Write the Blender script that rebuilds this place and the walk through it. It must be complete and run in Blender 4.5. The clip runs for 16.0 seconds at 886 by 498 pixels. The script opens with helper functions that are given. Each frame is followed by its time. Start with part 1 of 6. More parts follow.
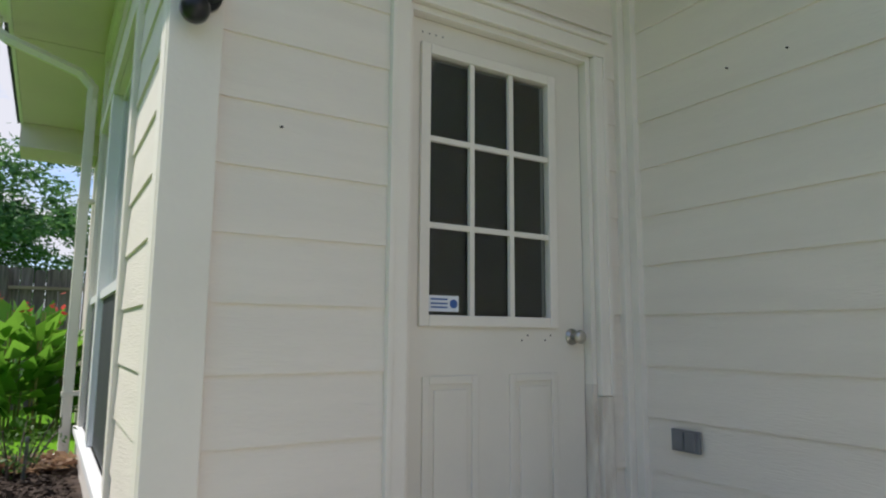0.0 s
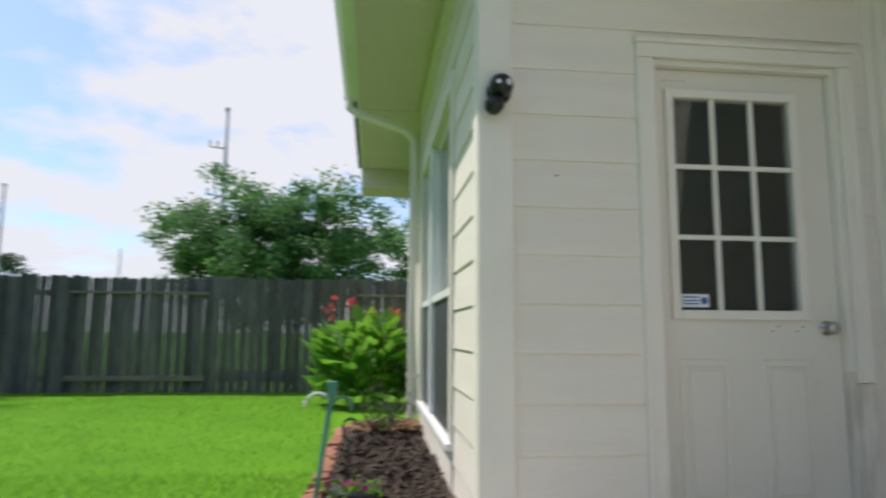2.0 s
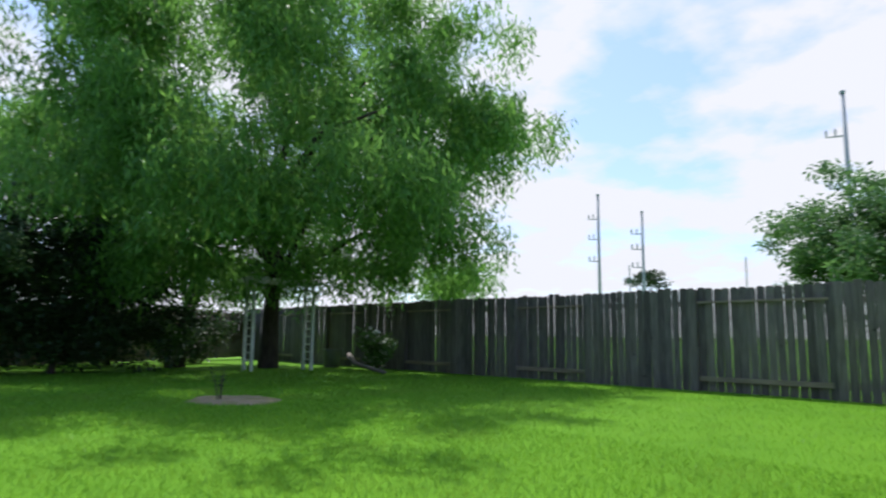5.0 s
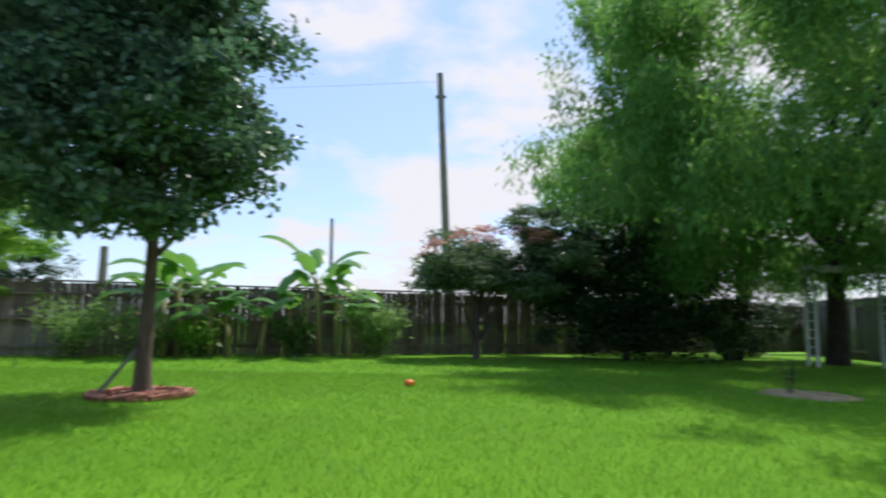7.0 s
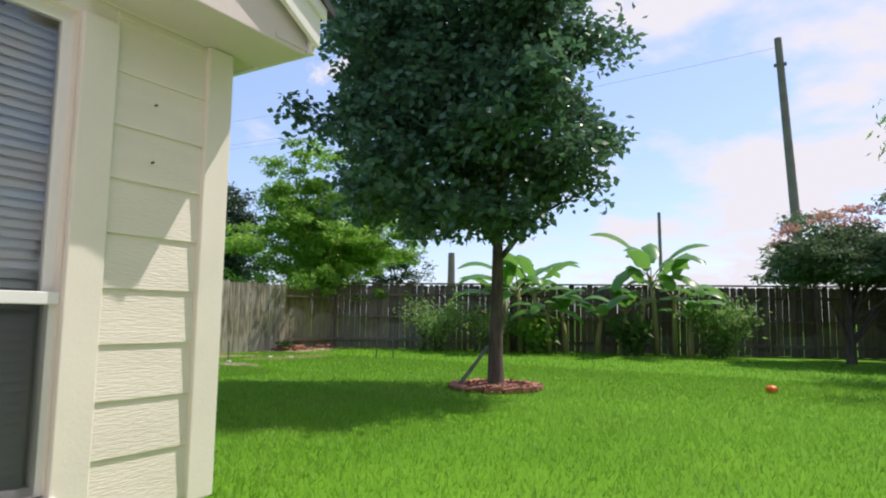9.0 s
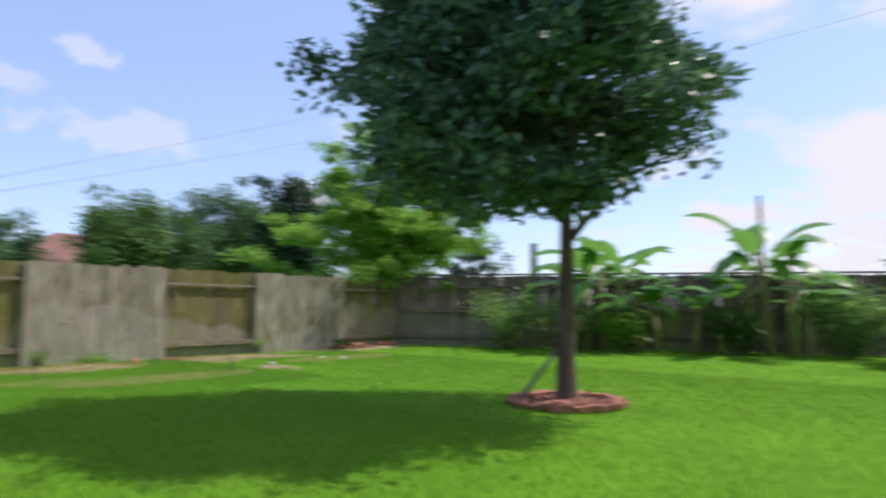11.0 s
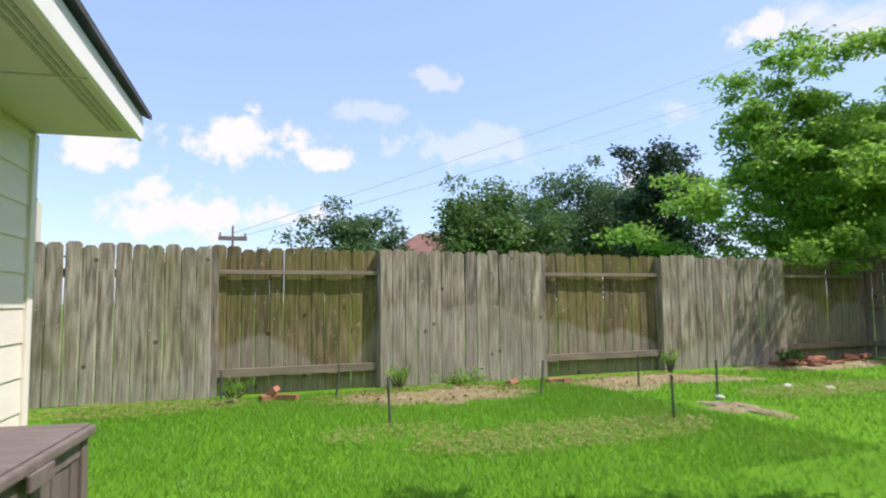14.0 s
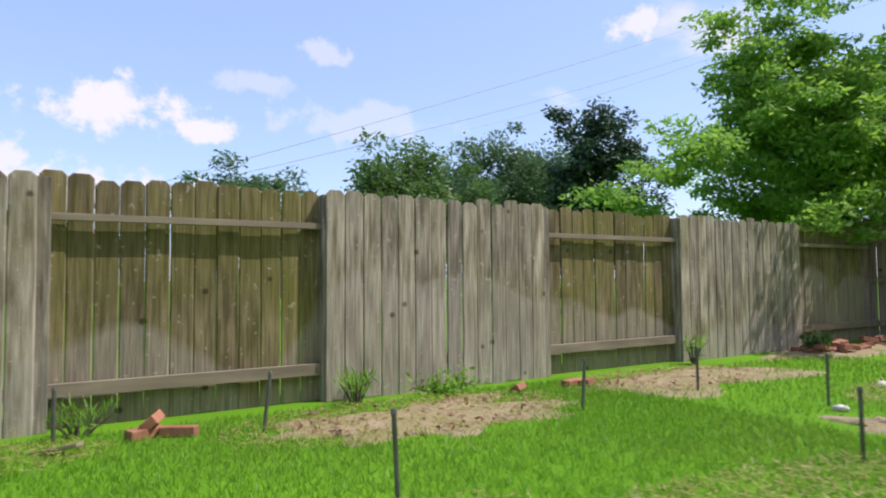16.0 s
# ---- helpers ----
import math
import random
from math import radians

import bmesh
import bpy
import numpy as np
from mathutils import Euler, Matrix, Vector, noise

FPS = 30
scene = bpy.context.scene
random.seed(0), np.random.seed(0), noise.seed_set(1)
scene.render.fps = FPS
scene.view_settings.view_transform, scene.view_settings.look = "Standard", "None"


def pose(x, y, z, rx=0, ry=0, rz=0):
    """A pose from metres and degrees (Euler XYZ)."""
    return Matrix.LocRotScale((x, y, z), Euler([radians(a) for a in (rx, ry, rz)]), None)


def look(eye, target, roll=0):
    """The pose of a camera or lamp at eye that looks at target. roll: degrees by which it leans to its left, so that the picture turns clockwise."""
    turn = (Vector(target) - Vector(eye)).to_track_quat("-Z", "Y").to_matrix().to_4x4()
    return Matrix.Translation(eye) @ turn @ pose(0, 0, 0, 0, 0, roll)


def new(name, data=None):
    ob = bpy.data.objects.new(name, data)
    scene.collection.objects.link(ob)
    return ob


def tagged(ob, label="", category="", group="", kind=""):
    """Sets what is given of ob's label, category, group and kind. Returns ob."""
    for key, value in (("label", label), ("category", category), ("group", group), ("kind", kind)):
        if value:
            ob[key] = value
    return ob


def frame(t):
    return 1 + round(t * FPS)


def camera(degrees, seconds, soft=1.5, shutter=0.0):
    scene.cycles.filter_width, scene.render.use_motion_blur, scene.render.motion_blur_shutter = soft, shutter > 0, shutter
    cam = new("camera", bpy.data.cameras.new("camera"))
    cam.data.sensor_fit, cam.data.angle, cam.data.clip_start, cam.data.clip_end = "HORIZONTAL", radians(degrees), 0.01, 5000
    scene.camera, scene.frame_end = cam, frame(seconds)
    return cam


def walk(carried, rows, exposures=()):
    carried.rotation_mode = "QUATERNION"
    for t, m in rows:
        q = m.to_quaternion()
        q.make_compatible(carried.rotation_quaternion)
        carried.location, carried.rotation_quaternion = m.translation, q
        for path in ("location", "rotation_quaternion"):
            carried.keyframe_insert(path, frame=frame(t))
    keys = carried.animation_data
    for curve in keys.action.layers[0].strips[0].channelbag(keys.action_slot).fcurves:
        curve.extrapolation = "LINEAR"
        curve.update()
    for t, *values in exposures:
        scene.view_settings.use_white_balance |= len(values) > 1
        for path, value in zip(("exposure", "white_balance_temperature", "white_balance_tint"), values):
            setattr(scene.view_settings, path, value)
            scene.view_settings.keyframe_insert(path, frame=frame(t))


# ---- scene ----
cam = camera(69.5, 16.0, soft=2.0, shutter=0.5)
PATH = [
    (0, (0.104, 0.293, 0.95), (1.143, 1.981, 1.216), 0.4),
    (0.5, (-0.036, 0.104, 0.947), (0.945, 1.827, 1.212), 0.3),
    (1, (-0.114, -0.108, 0.927), (0.675, 1.711, 1.193), 0.5),
    (1.5, (-0.099, -0.254, 0.923), (0.469, 1.645, 1.192), 0.5),
    (2, (-0.101, -0.448, 0.909), (0.114, 1.523, 1.171), 0.4),
    (2.5, (-0.109, -0.672, 0.892), (-0.303, 1.302, 1.152), 0.4),
    (3, (-0.042, -0.823, 0.909), (-0.528, 1.1, 1.169), 0.5),
    (3.5, (0.121, -1.052, 0.911), (-0.749, 0.731, 1.168), 0.4),
    (3.7, (0.19, -1.038, 0.896), (-0.804, 0.678, 1.155), 0.6),
    (5.8, (0.470, -1.321, 0.912), (-1.260, -0.349, 1.162), 0.8),
    (6, (0.505, -1.453, 0.925), (-1.310, -0.649, 1.166), 1.0),
    (6.5, (0.532, -1.439, 0.870), (-1.426, -1.109, 1.107), 0.7),
    (7, (0.688, -1.419, 0.872), (-1.297, -1.509, 1.100), 0.8),
    (7.5, (0.694, -1.480, 0.853), (-1.251, -1.884, 1.080), 0.8),
    (8, (0.690, -1.530, 0.833), (-1.146, -2.289, 1.057), 0.7),
    (8.5, (0.727, -1.507, 0.850), (-0.994, -2.502, 1.067), 0.6),
    (8.7, (0.697, -1.531, 0.856), (-1.007, -2.554, 1.072), 0.8),
    (10.8, (-0.745, -2.05, 0.916), (-2.423, -3.122, 1.097), 0.6),
    (11, (-0.885, -2.133, 0.913), (-2.434, -3.385, 1.095), 0.4),
    (11.5, (-1.303, -2.511, 0.974), (-2.542, -4.072, 1.142), 0.1),
    (12, (-1.682, -3.146, 0.969), (-2.607, -4.911, 1.138), -0.3),
    (12.5, (-1.87, -3.788, 0.984), (-2.663, -5.617, 1.148), -0.3),
    (13, (-2.068, -4.412, 0.966), (-2.835, -6.252, 1.132), -0.5),
    (13.5, (-2.215, -5.107, 0.972), (-2.948, -6.96, 1.136), -0.6),
    (14, (-2.333, -5.757, 0.976), (-3.065, -7.612, 1.136), -0.5),
    (14.5, (-2.452, -6.358, 0.952), (-3.194, -8.208, 1.112), -0.6),
    (15, (-2.574, -7.034, 0.952), (-3.314, -8.885, 1.114), -0.7),
    (15.5, (-2.604, -7.672, 0.921), (-3.523, -9.444, 1.04), -0.5),
    (16, (-2.604, -8.32, 0.897), (-3.649, -10.023, 0.99), -0.4),
]
EXPOSURES = [(0.0, -0.12, 6250, 15), (1.5, -0.1, 6350, 13), (2.5, -0.05, 6250, 13), (3.5, 0.05, 6200, 13), (6.0, 0.02, 6250, 13), (8.5, -0.06, 6500, 18), (11.0, -0.03, 6400, 20), (13.5, 0.16, 6400, 20), (16.0, 0.06, 6450, 20)]
walk(cam, [(t, look(eye, target, roll)) for t, eye, target, roll in PATH], EXPOSURES)

# ---- world, sun, exposure ----
SUN_H = Vector((-0.87, 0.49, 0.0)).normalized()
SUN_EL = radians(58)
sun_vec = SUN_H * math.cos(SUN_EL) + Vector((0, 0, math.sin(SUN_EL)))
world = bpy.data.worlds.new("sky")
scene.world = world
world.use_nodes = True
wn, wl = world.node_tree.nodes, world.node_tree.links
wn.clear()
w_out = wn.new("ShaderNodeOutputWorld")
w_bg = wn.new("ShaderNodeBackground")
w_sky = wn.new("ShaderNodeTexSky")
w_sky.sky_type = "NISHITA"
w_sky.sun_disc = False
w_sky.sun_elevation = SUN_EL
w_sky.sun_rotation = math.atan2(SUN_H.x, SUN_H.y)
w_sky.air_density, w_sky.dust_density, w_sky.ozone_density = 1.0, 0.8, 2.0
w_tc = wn.new("ShaderNodeTexCoord")
w_sep = wn.new("ShaderNodeSeparateXYZ")
wl.new(w_tc.outputs["Generated"], w_sep.inputs[0])
# cloud layer: the direction laid on a plane overhead
w_up = wn.new("ShaderNodeMath"); w_up.operation = "MAXIMUM"; w_up.inputs[1].default_value = 0.0
wl.new(w_sep.outputs["Z"], w_up.inputs[0])
w_add = wn.new("ShaderNodeMath"); w_add.operation = "ADD"; w_add.inputs[1].default_value = 0.22
wl.new(w_up.outputs[0], w_add.inputs[0])
w_div = wn.new("ShaderNodeVectorMath"); w_div.operation = "DIVIDE"
wl.new(w_tc.outputs["Generated"], w_div.inputs[0])
w_comb = wn.new("ShaderNodeCombineXYZ")
for k in range(3):
    wl.new(w_add.outputs[0], w_comb.inputs[k])
wl.new(w_comb.outputs[0], w_div.inputs[1])
w_noise = wn.new("ShaderNodeTexNoise")
w_noise.inputs["Scale"].default_value = 2.3
w_noise.inputs["Detail"].default_value = 7.0
w_noise.inputs["Roughness"].default_value = 0.52
wl.new(w_div.outputs[0], w_noise.inputs["Vector"])
# thin bright cloud thickens towards the north-west
w_dot = wn.new("ShaderNodeVectorMath"); w_dot.operation = "DOT_PRODUCT"
w_dot.inputs[1].default_value = (-0.5, 0.866, 0.0)
wl.new(w_tc.outputs["Generated"], w_dot.inputs[0])
w_haze = wn.new("ShaderNodeMapRange")
w_haze.inputs["From Min"].default_value, w_haze.inputs["From Max"].default_value = -0.35, 0.5
w_haze.inputs["To Min"].default_value, w_haze.inputs["To Max"].default_value = -0.15, 0.17
wl.new(w_dot.outputs["Value"], w_haze.inputs["Value"])
w_sum = wn.new("ShaderNodeMath"); w_sum.operation = "ADD"
wl.new(w_noise.outputs["Fac"], w_sum.inputs[0]); wl.new(w_haze.outputs[0], w_sum.inputs[1])
w_ramp = wn.new("ShaderNodeValToRGB")
w_ramp.color_ramp.elements[0].position, w_ramp.color_ramp.elements[1].position = 0.53, 0.66
wl.new(w_sum.outputs[0], w_ramp.inputs[0])
w_mix = wn.new("ShaderNodeMixRGB")
w_mix.inputs["Color2"].default_value = (7.4, 7.5, 7.8, 1)
# single fair-weather clouds: compass angle and height in degrees, half width, half height, thickness
w_puff = wn.new("ShaderNodeTexNoise")
w_puff.inputs["Scale"].default_value, w_puff.inputs["Detail"].default_value, w_puff.inputs["Roughness"].default_value = 21.0, 8.0, 0.62
wl.new(w_tc.outputs["Generated"], w_puff.inputs["Vector"])
w_cover = w_ramp.outputs["Color"]
for az, el, half_w, half_h, thick in ((-94.8, 14.0, 6.6, 2.7, 1.0), (-100.6, 12.5, 3.6, 1.4, 1.0), (-83.1, 13.2, 5.2, 3.2, 1.0), (-76.0, 13.6, 3.0, 2.4, 1.0), (-91.0, 7.4, 10.0, 2.2, 0.95),
                                     (-86.5, 9.0, 2.4, 1.3, 0.9), (-99.0, 7.3, 3.4, 1.3, 0.8), (-105.5, 16.6, 4.5, 1.4, 0.4), (-114.5, 13.6, 8.5, 2.2, 0.42), (-139.3, 21.2, 3.0, 2.0, 0.9),
                                     (-128.5, 9.9, 2.8, 1.7, 0.9), (-111.0, 19.4, 2.4, 1.5, 0.5)):
    az, el, half_w, half_h = radians(az), radians(el), radians(half_w), radians(half_h)
    side = (-math.sin(az) / half_w, math.cos(az) / half_w, 0.0)
    over = tuple(c / half_h for c in (-math.sin(el) * math.cos(az), -math.sin(el) * math.sin(az), math.cos(el)))
    w_xy = wn.new("ShaderNodeCombineXYZ")
    for k, axis in enumerate((side, over)):
        w_ax = wn.new("ShaderNodeVectorMath"); w_ax.operation = "DOT_PRODUCT"; w_ax.inputs[1].default_value = axis
        wl.new(w_tc.outputs["Generated"], w_ax.inputs[0]); wl.new(w_ax.outputs["Value"], w_xy.inputs[k])
    w_len = wn.new("ShaderNodeVectorMath"); w_len.operation = "LENGTH"
    wl.new(w_xy.outputs[0], w_len.inputs[0])
    w_edge = wn.new("ShaderNodeMath"); w_edge.operation = "MULTIPLY_ADD"; w_edge.inputs[1].default_value = 3.0
    wl.new(w_puff.outputs["Fac"], w_edge.inputs[0])
    w_less = wn.new("ShaderNodeMath"); w_less.operation = "SUBTRACT"; w_less.inputs[0].default_value = 0.0
    wl.new(w_len.outputs["Value"], w_less.inputs[1]); wl.new(w_less.outputs[0], w_edge.inputs[2])
    w_soft = wn.new("ShaderNodeMapRange"); w_soft.interpolation_type = "SMOOTHSTEP"
    w_soft.inputs["From Min"].default_value, w_soft.inputs["From Max"].default_value = 0.60, 1.15
    w_soft.inputs["To Max"].default_value = thick
    wl.new(w_edge.outputs[0], w_soft.inputs["Value"])
    w_more = wn.new("ShaderNodeMath"); w_more.operation = "MAXIMUM"
    wl.new(w_cover, w_more.inputs[0]); wl.new(w_soft.outputs[0], w_more.inputs[1])
    w_cover = w_more.outputs[0]
wl.new(w_cover, w_mix.inputs["Fac"])
w_air = wn.new("ShaderNodeMixRGB"); w_air.blend_type = "ADD"; w_air.inputs["Fac"].default_value = 1.0
w_air.inputs["Color2"].default_value = (1.75, 2.5, 3.9, 1)
wl.new(w_sky.outputs[0], w_air.inputs["Color1"])
wl.new(w_air.outputs[0], w_mix.inputs["Color1"])
wl.new(w_mix.outputs[0], w_bg.inputs["Color"])
w_bg.inputs["Strength"].default_value = 0.12
wl.new(w_bg.outputs[0], w_out.inputs[0])

sun_data = bpy.data.lights.new("sun", "SUN")
sun_data.energy, sun_data.angle, sun_data.color = 5.0, radians(0.53), (1.0, 0.95, 0.87)
sun = new("sun", sun_data)
sun.matrix_world = look((0, 0, 30), Vector((0, 0, 30)) - sun_vec)


# ---- materials ----
def material(name, base, rough=0.7, vary=0.25, scale=6.0, fine=60.0, bump=0.15, metal=0.0, second=None, obj_vary=0.0,
             stretch=(1, 1, 1), coords="Object", spec=0.4):
    """A surface with a base colour that drifts at two scales towards a second colour, and fine relief."""
    m = bpy.data.materials.new(name)
    m.use_nodes = True
    n, l = m.node_tree.nodes, m.node_tree.links
    p = n["Principled BSDF"]
    tc = n.new("ShaderNodeTexCoord")
    mp = n.new("ShaderNodeMapping"); mp.inputs["Scale"].default_value = stretch
    if coords == "World":
        l.new(n.new("ShaderNodeNewGeometry").outputs["Position"], mp.inputs[0])
    else:
        l.new(tc.outputs[coords], mp.inputs[0])
    big = n.new("ShaderNodeTexNoise"); big.inputs["Scale"].default_value = scale; big.inputs["Detail"].default_value = 4
    small = n.new("ShaderNodeTexNoise"); small.inputs["Scale"].default_value = fine; small.inputs["Detail"].default_value = 3
    l.new(mp.outputs[0], big.inputs["Vector"]); l.new(mp.outputs[0], small.inputs["Vector"])
    mix = n.new("ShaderNodeMixRGB")
    mix.inputs["Color1"].default_value = (*base, 1)
    mix.inputs["Color2"].default_value = (*(second or [c * (1 - vary) for c in base]), 1)
    add = n.new("ShaderNodeMath"); add.operation = "MULTIPLY_ADD"; add.inputs[1].default_value = 0.45
    sub = n.new("ShaderNodeMapRange"); sub.inputs["From Min"].default_value = 0.35; sub.inputs["From Max"].default_value = 0.68
    l.new(big.outputs["Fac"], sub.inputs["Value"])
    l.new(small.outputs["Fac"], add.inputs[0]); l.new(sub.outputs[0], add.inputs[2])
    off = n.new("ShaderNodeMath"); off.operation = "SUBTRACT"; off.inputs[1].default_value = 0.22; off.use_clamp = True
    l.new(add.outputs[0], off.inputs[0]); l.new(off.outputs[0], mix.inputs["Fac"])
    last = mix
    if obj_vary:
        info = n.new("ShaderNodeObjectInfo")
        hsv = n.new("ShaderNodeHueSaturation")
        rng = n.new("ShaderNodeMapRange")
        rng.inputs["To Min"].default_value, rng.inputs["To Max"].default_value = 1 - obj_vary, 1 + obj_vary
        l.new(info.outputs["Random"], rng.inputs["Value"]); l.new(rng.outputs[0], hsv.inputs["Value"])
        l.new(last.outputs[0], hsv.inputs["Color"])
        last = hsv
    l.new(last.outputs[0], p.inputs["Base Color"])
    p.inputs["Roughness"].default_value, p.inputs["Metallic"].default_value = rough, metal
    p.inputs["Specular IOR Level"].default_value = spec
    if bump:
        b = n.new("ShaderNodeBump"); b.inputs["Strength"].default_value = bump; b.inputs["Distance"].default_value = 0.01
        l.new(small.outputs["Fac"], b.inputs["Height"]); l.new(b.outputs[0], p.inputs["Normal"])
    return m


def leaf_material(name, base, second, glow=0.35, rough=0.5):
    """Thin leaves: reflecting and letting light through, each leaf a little different."""
    m = bpy.data.materials.new(name)
    m.use_nodes = True
    n, l = m.node_tree.nodes, m.node_tree.links
    p = n["Principled BSDF"]
    geo = n.new("ShaderNodeNewGeometry")
    mix = n.new("ShaderNodeMixRGB")
    mix.inputs["Color1"].default_value, mix.inputs["Color2"].default_value = (*base, 1), (*second, 1)
    l.new(geo.outputs["Random Per Island"], mix.inputs["Fac"])
    l.new(mix.outputs[0], p.inputs["Base Color"])
    p.inputs["Roughness"].default_value = rough
    p.inputs["Specular IOR Level"].default_value = 0.35
    tr = n.new("ShaderNodeBsdfTranslucent")
    hsv = n.new("ShaderNodeHueSaturation"); hsv.inputs["Value"].default_value = 1.5; hsv.inputs["Hue"].default_value = 0.485
    l.new(mix.outputs[0], hsv.inputs["Color"]); l.new(hsv.outputs[0], tr.inputs["Color"])
    ms = n.new("ShaderNodeMixShader"); ms.inputs["Fac"].default_value = glow
    l.new(p.outputs[0], ms.inputs[1]); l.new(tr.outputs[0], ms.inputs[2])
    l.new(ms.outputs[0], n["Material Output"].inputs["Surface"])
    return m


def fence_material(name, base, second, green, bleach):
    """Weathered pickets: grey boards with streaks along the grain, algae and a splash line low down."""
    m = material(name, base, 0.85, 0, 2.6, 26, 0.35, second=second, obj_vary=0.3, stretch=(9, 9, 1.1), coords="World", spec=0.15)
    n, l = m.node_tree.nodes, m.node_tree.links
    p = n["Principled BSDF"]
    src = p.inputs["Base Color"].links[0].from_socket
    geo = n.new("ShaderNodeNewGeometry")
    info = n.new("ShaderNodeObjectInfo")
    # algae, in patches that differ from board to board
    an = n.new("ShaderNodeTexNoise"); an.inputs["Scale"].default_value = 1.1; an.inputs["Detail"].default_value = 5
    l.new(geo.outputs["Position"], an.inputs["Vector"])
    ad = n.new("ShaderNodeMath"); ad.operation = "MULTIPLY_ADD"; ad.inputs[1].default_value = 0.22
    l.new(info.outputs["Random"], ad.inputs[0]); l.new(an.outputs["Fac"], ad.inputs[2])
    ar = n.new("ShaderNodeMapRange"); ar.inputs["From Min"].default_value = 0.50; ar.inputs["From Max"].default_value = 0.85
    ar.inputs["To Max"].default_value = green
    l.new(ad.outputs[0], ar.inputs["Value"])
    am = n.new("ShaderNodeMixRGB"); am.inputs["Color2"].default_value = (0.15, 0.15, 0.035, 1)
    l.new(ar.outputs[0], am.inputs["Fac"]); l.new(src, am.inputs["Color1"])
    # bleached splash zone with a wavy upper edge
    sp = n.new("ShaderNodeSeparateXYZ"); l.new(geo.outputs["Position"], sp.inputs[0])
    wv = n.new("ShaderNodeTexNoise"); wv.inputs["Scale"].default_value = 0.62; wv.inputs["Detail"].default_value = 2
    l.new(geo.outputs["Position"], wv.inputs["Vector"])
    ed = n.new("ShaderNodeMath"); ed.operation = "MULTIPLY_ADD"; ed.inputs[1].default_value = 2.6; ed.inputs[2].default_value = -0.72
    l.new(wv.outputs["Fac"], ed.inputs[0])
    df = n.new("ShaderNodeMath"); df.operation = "SUBTRACT"
    l.new(ed.outputs[0], df.inputs[0]); l.new(sp.outputs["Z"], df.inputs[1])
    br = n.new("ShaderNodeMapRange"); br.inputs["From Min"].default_value = 0.0; br.inputs["From Max"].default_value = 0.10
    br.inputs["To Max"].default_value = bleach
    l.new(df.outputs[0], br.inputs["Value"])
    bm_ = n.new("ShaderNodeMixRGB"); bm_.inputs["Color2"].default_value = (0.40, 0.37, 0.33, 1)
    l.new(br.outputs[0], bm_.inputs["Fac"]); l.new(am.outputs[0], bm_.inputs["Color1"])
    # dark knots
    vo = n.new("ShaderNodeTexVoronoi"); vo.inputs["Scale"].default_value = 3.1
    l.new(geo.outputs["Position"], vo.inputs["Vector"])
    kr = n.new("ShaderNodeMapRange"); kr.inputs["From Min"].default_value = 0.05; kr.inputs["From Max"].default_value = 0.09
    kr.inputs["To Min"].default_value = 0.35; kr.inputs["To Max"].default_value = 1.0
    l.new(vo.outputs["Distance"], kr.inputs["Value"])
    km = n.new("ShaderNodeMixRGB"); km.blend_type = "MULTIPLY"; km.inputs["Fac"].default_value = 1.0
    l.new(bm_.outputs[0], km.inputs["Color1"]); l.new(kr.outputs[0], km.inputs["Color2"])
    # long fine grain, and pale flecks of lichen
    gm = n.new("ShaderNodeMapping"); gm.inputs["Scale"].default_value = (70, 70, 2.6)
    l.new(geo.outputs["Position"], gm.inputs[0])
    gn = n.new("ShaderNodeTexNoise"); gn.inputs["Scale"].default_value = 1.0; gn.inputs["Detail"].default_value = 5
    l.new(gm.outputs[0], gn.inputs["Vector"])
    gr = n.new("ShaderNodeMapRange"); gr.inputs["From Min"].default_value = 0.34; gr.inputs["From Max"].default_value = 0.64
    gr.inputs["To Min"].default_value = 0.72; gr.inputs["To Max"].default_value = 1.2
    l.new(gn.outputs["Fac"], gr.inputs["Value"])
    gx = n.new("ShaderNodeMixRGB"); gx.blend_type = "MULTIPLY"; gx.inputs["Fac"].default_value = 1.0
    l.new(km.outputs[0], gx.inputs["Color1"]); l.new(gr.outputs[0], gx.inputs["Color2"])
    ln = n.new("ShaderNodeTexNoise"); ln.inputs["Scale"].default_value = 22; ln.inputs["Detail"].default_value = 2
    l.new(geo.outputs["Position"], ln.inputs["Vector"])
    lr = n.new("ShaderNodeMapRange"); lr.inputs["From Min"].default_value = 0.66; lr.inputs["From Max"].default_value = 0.74
    lr.inputs["To Max"].default_value = bleach
    l.new(ln.outputs["Fac"], lr.inputs["Value"])
    lm = n.new("ShaderNodeMixRGB"); lm.inputs["Color2"].default_value = (0.50, 0.50, 0.42, 1)
    l.new(lr.outputs[0], lm.inputs["Fac"]); l.new(gx.outputs[0], lm.inputs["Color1"])
    l.new(lm.outputs[0], p.inputs["Base Color"])
    return m


def glass_material(name, tint=(0.9, 0.95, 0.95)):
    m = bpy.data.materials.new(name)
    m.use_nodes = True
    n, l = m.node_tree.nodes, m.node_tree.links
    p = n["Principled BSDF"]
    p.inputs["Base Color"].default_value = (*tint, 1)
    p.inputs["Roughness"].default_value = 0.02
    p.inputs["Transmission Weight"].default_value = 1.0
    p.inputs["IOR"].default_value = 1.5
    return m


